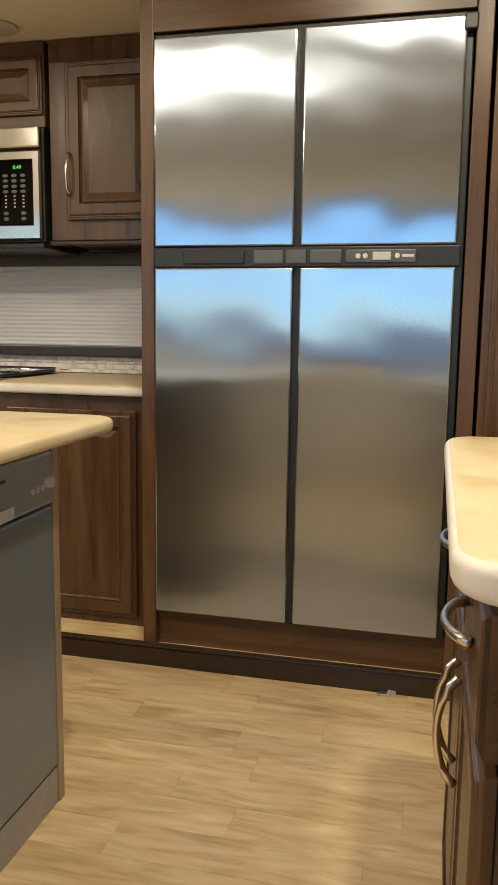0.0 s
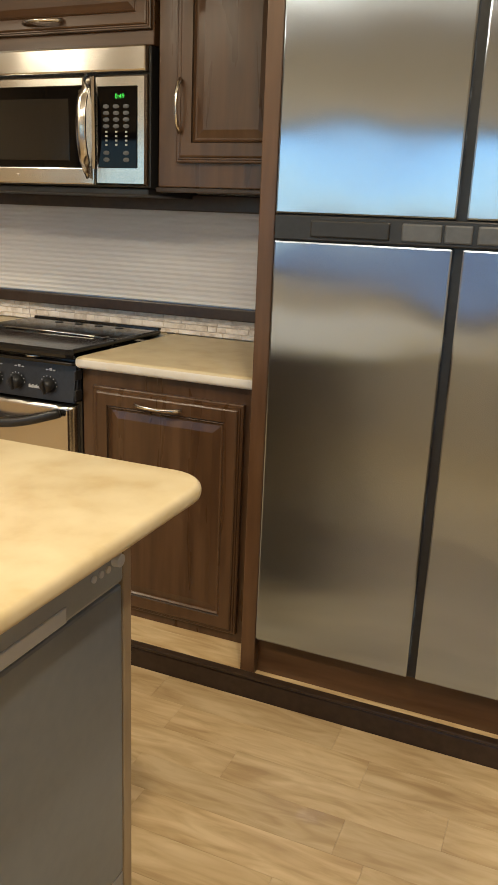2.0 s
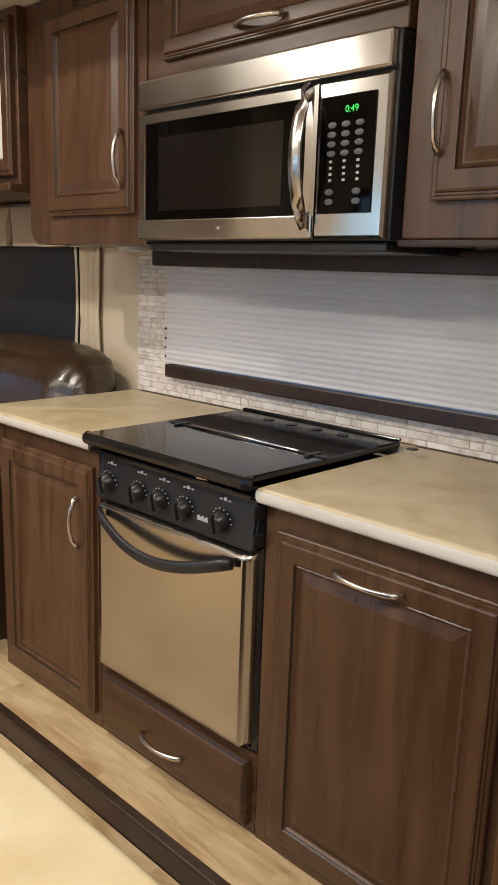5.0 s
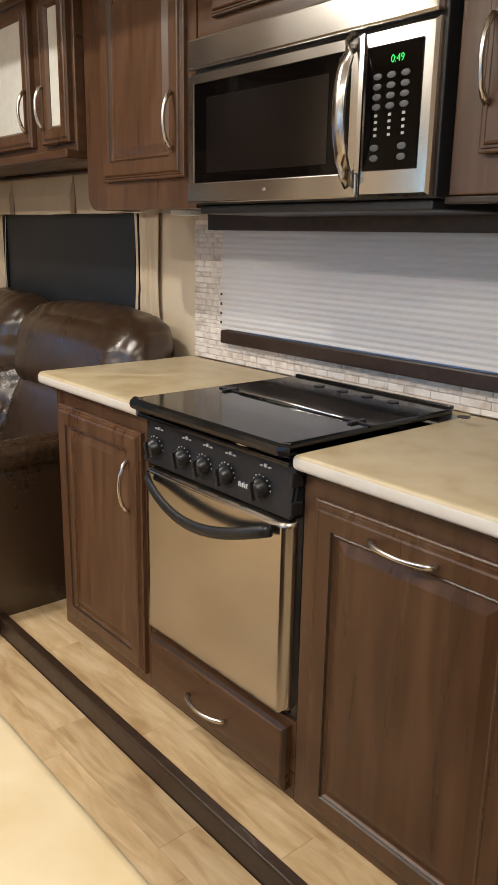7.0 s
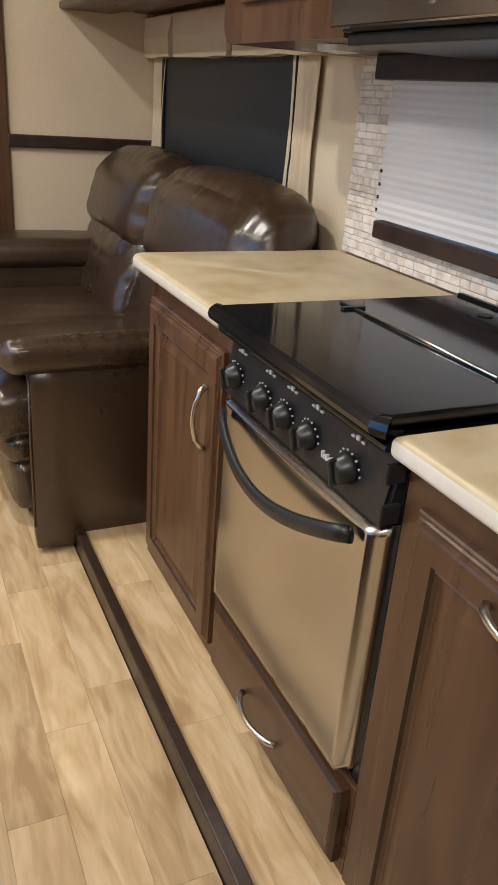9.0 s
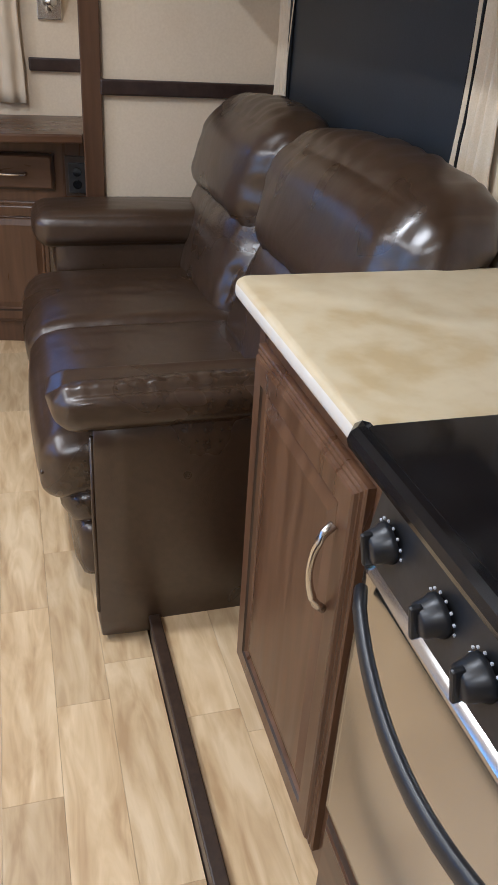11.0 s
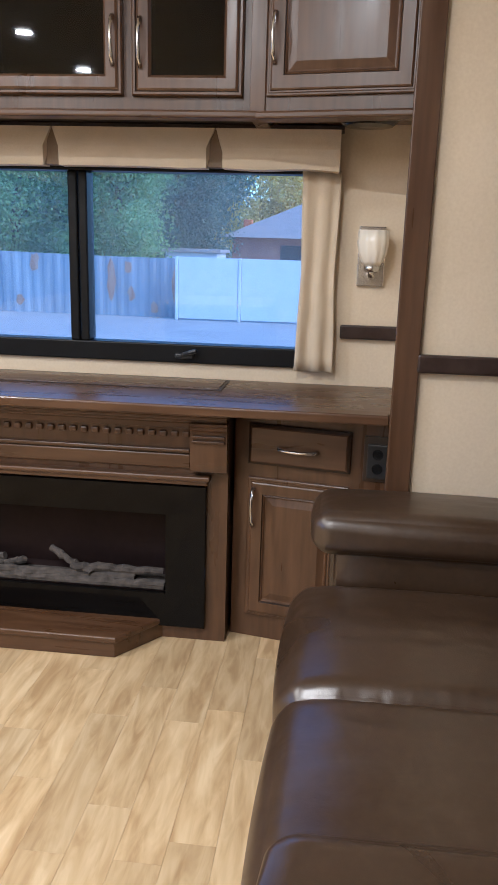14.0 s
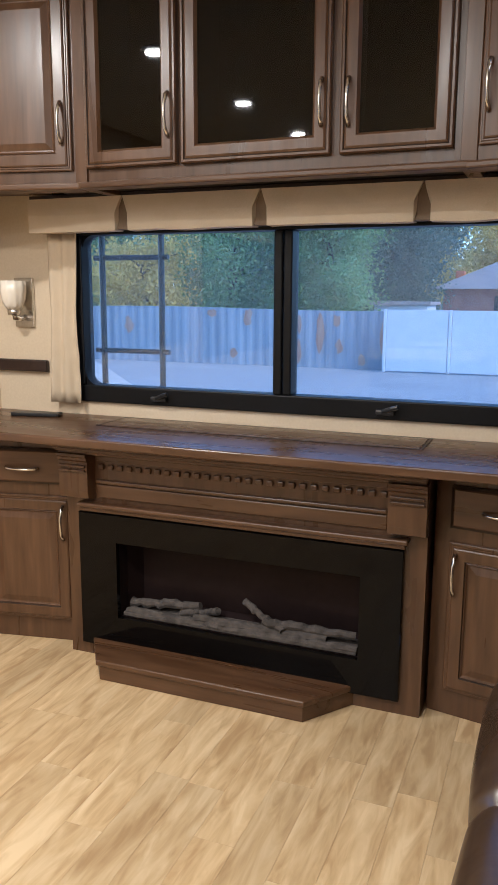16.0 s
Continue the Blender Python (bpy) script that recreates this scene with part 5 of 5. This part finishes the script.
def tree(x, y, tall, wide, leaves, seed, label, count=5200, low=0.12, leaf=0.075):
    rnd = random.Random(seed)
    r = root("tree", pose(x, y, GROUND), label, "tree", "trees behind the fence")
    bm = bmesh.new()
    trunk = [(0.15 * math.sin(k), 0.12 * math.cos(1.7 * k), tall * 0.75 * k / 6) for k in range(7)]
    sweep(bm, trunk, [0.28 * (1 - 0.13 * k) for k in range(7)], 8)
    tips = []
    for k in range(26):
        z = tall * (low + (0.92 - low) * (k + rnd.random()) / 26)
        a = rnd.uniform(0, 6.28)
        reach = wide * (0.35 + 0.65 * math.sin(math.pi * min(1, max(0.08, (z / tall - low) / (1.03 - low))) ** 0.8)) * rnd.uniform(0.55, 1.0)
        tip = Vector((reach * math.cos(a), reach * math.sin(a), z))
        base = Vector((0, 0, max(0.6, z - reach * 0.5)))
        sweep(bm, [base, base.lerp(tip, 0.5) + Vector((0, 0, 0.15)), tip], [0.07, 0.04, 0.012], 5)
        tips += [tip, base.lerp(tip, 0.6)]
    put(bm, "trunk", BARK, r)
    verts, faces = [], []
    for k in range(int(count * 2.9)):
        c = rnd.choice(tips)
        s = wide * 0.22
        p = c + Vector((rnd.gauss(0, s), rnd.gauss(0, s), rnd.gauss(0, s * 0.8)))
        u = Vector((rnd.gauss(0, 1), rnd.gauss(0, 1), rnd.gauss(0, 1))).normalized()
        w = u.cross(Vector((rnd.gauss(0, 1), rnd.gauss(0, 1), rnd.gauss(0, 1)))).normalized()
        q = leaf * rnd.uniform(0.6, 1.4)
        i = len(verts)
        verts += [p - u * q, p + w * q * 0.5, p + u * q, p - w * q * 0.5]
        faces.append((i, i + 1, i + 2, i + 3))
    me = bpy.data.meshes.new("foliage")
    me.from_pydata([tuple(v) for v in verts], [], faces)
    me.materials.append(leaves)
    ob = new("foliage", me)
    ob.parent = r
    ob["kind"] = "stuff"


tree(-35, -18.5, 9.0, 3.8, GREEN, 1, "broad green tree behind the metal fence", 13000)
tree(-30, -13.6, 4.6, 2.0, GOLD, 2, "yellow autumn tree behind the metal fence", 5000, 0.4, 0.08)
tree(-34, -11.3, 10.0, 3.4, GREEN, 3, "tall green tree behind the metal fence", 16000)
tree(-33, -6.8, 7.0, 2.3, GREEN, 4, "bushy green tree behind the fence", 13000)
tree(-39, -5.6, 9.0, 2.7, DKGREEN, 5, "dark green tree behind the shed", 12000)
tree(-52, -2.4, 7.6, 2.8, GOLD, 6, "yellow autumn tree behind the house", 7000, leaf=0.11)
tree(-55, 6.0, 9, 4.0, DKGREEN, 7, "dark green tree behind the house", 8000, leaf=0.12)
tree(-42, -15.0, 10, 4.6, DKGREEN, 9, "dark green tree behind the green trees", 13000, leaf=0.11)
tree(-43, -10.0, 7, 3.4, DKGREEN, 10, "dark green tree behind the green trees", 9000, leaf=0.11)
tree(-41, -24.0, 10, 5.0, DKGREEN, 11, "dark green tree behind the green trees", 12000, leaf=0.11)
tree(-58, -9.0, 10, 6.0, DKGREEN, 12, "dark green tree behind the green trees", 9000, leaf=0.2)

r = root("rear_ladder", pose(-5.02, 0, 0), "black tubular ladder on the outside of the rear wall", "ladder")
for y in (0.232, 0.512):
    put(sweep(bmesh.new(), [(0, y, GROUND + 0.5), (0, y, 2.6)], 0.013, 10), "rail", BLACKP, r)
for z in (0.72, 1.075, 1.46, 1.84):
    put(sweep(bmesh.new(), [(0.0, 0.195, z), (0.0, 0.545, z)], 0.011, 10), "rung", BLACKP, r)
for z in (1.84,):
    for y in (0.232, 0.512):
        put(sweep(bmesh.new(), [(0, y, z), (0.205, y, z)], 0.010, 8), "stand_off", BLACKP, r)
bm = turned(bmesh.new(), [(1.9, 0), (1.3, 0.45), (0.6, 0.95), (0.0005, 1.25)], 16, pose(-15, -6.75, GROUND))
tagged(put(bm, "gravel_heap", GRAVEL, smooth=True), "heap of pale gravel in the yard", "gravel heap")


# ---- floor planks and wall tiles ----
def plank_mesh(length, width):
    bm = box(bmesh.new(), 0.0002, length - 0.0002, 0.0002, width - 0.0002, -0.012, 0.0)
    top = [e for e in bm.edges if all(v.co.z > -0.001 for v in e.verts)]
    bmesh.ops.bevel(bm, geom=top, offset=0.0003, segments=1, affect="EDGES")
    me = bpy.data.meshes.new("plank")
    bm.to_mesh(me)
    bm.free()
    me.materials.append(PLANK)
    return me


WIDE, LONG = 0.108, 0.52
meshes = {}


def lay(parent, x0, x1, y0, y1, z, seed):
    """Planks in broken bond, each an object of its own."""
    rnd = random.Random(seed)
    y = y0
    while y < y1 - 0.01:
        w = round(min(WIDE, y1 - y), 3)
        x = x0 - round(rnd.uniform(0.05, 0.48), 2)
        while x < x1 - 0.01:
            a, b = max(x, x0), min(x + LONG, x1)
            key = (round(b - a, 3), w)
            if b - a > 0.02:
                if key not in meshes:
                    meshes[key] = plank_mesh(*key)
                ob = new("plank", meshes[key])
                ob.parent = parent
                ob.location = (a, y, z)
            x += LONG
        y += WIDE


lay(floor, -4.74, 0.62, 0.22, 2.165, 0.0, 3)
lay(slide_floor, -2.70, 0.20, 2.190, 2.406, SLIDE_Z + 0.004, 4)


def field(parent, areas, z):
    """The rest of the boards, out of the way, in one mesh."""
    bm = bmesh.new()
    for x0, x1, y0, y1 in areas:
        y = y0
        while y < y1 - 0.01:
            box(bm, x0, x1, y, min(y + WIDE, y1) - 0.0004, z - 0.012, z)
            y += WIDE
    ob = put(bm, "plank_field", PLANK, parent)
    ob["kind"] = "stuff"


field(floor, ((-4.74, 1.74, -0.86, 0.2195), (0.6205, 1.74, 0.22, 2.165)), 0.0)
field(slide_floor, ((-4.20, -2.7005, 2.190, 2.406),), SLIDE_Z + 0.004)

rnd = random.Random(12)
tiles = {}


def stone(x0, x1, z0, z1):
    key = (round(x1 - x0, 3), round(z1 - z0, 3), rnd.randrange(2))
    if key not in tiles:
        bm = box(bmesh.new(), 0, key[0], -0.003 - 0.001 * key[2], 0.0, 0, key[1], 0.0015, 1)
        me = bpy.data.meshes.new("tile")
        bm.to_mesh(me)
        bm.free()
        me.materials.append(STONE)
        tiles[key] = me
    ob = new("tile", tiles[key])
    ob.parent = tile_wall
    ob.location = (x0, 2.8885, z0)


def mosaic(x0, x1, z0, z1):
    z, row = z0, 0
    while z < z1 - 0.008:
        h = min(rnd.choice((0.012, 0.016, 0.016, 0.021)), z1 - z)
        x = x0
        if row % 2:
            x -= 0.02
        while x < x1 - 0.004:
            w = rnd.choice((0.034, 0.052, 0.070, 0.088))
            a, b = max(x, x0), min(x + w, x1)
            if b - a > 0.006:
                stone(a, b - 0.0007, z, z + h - 0.0007)
            x += w
        z += h
        row += 1


mosaic(-2.522, -2.348, 0.938, 1.345)
mosaic(-2.522, -0.801, 0.872, 0.936)
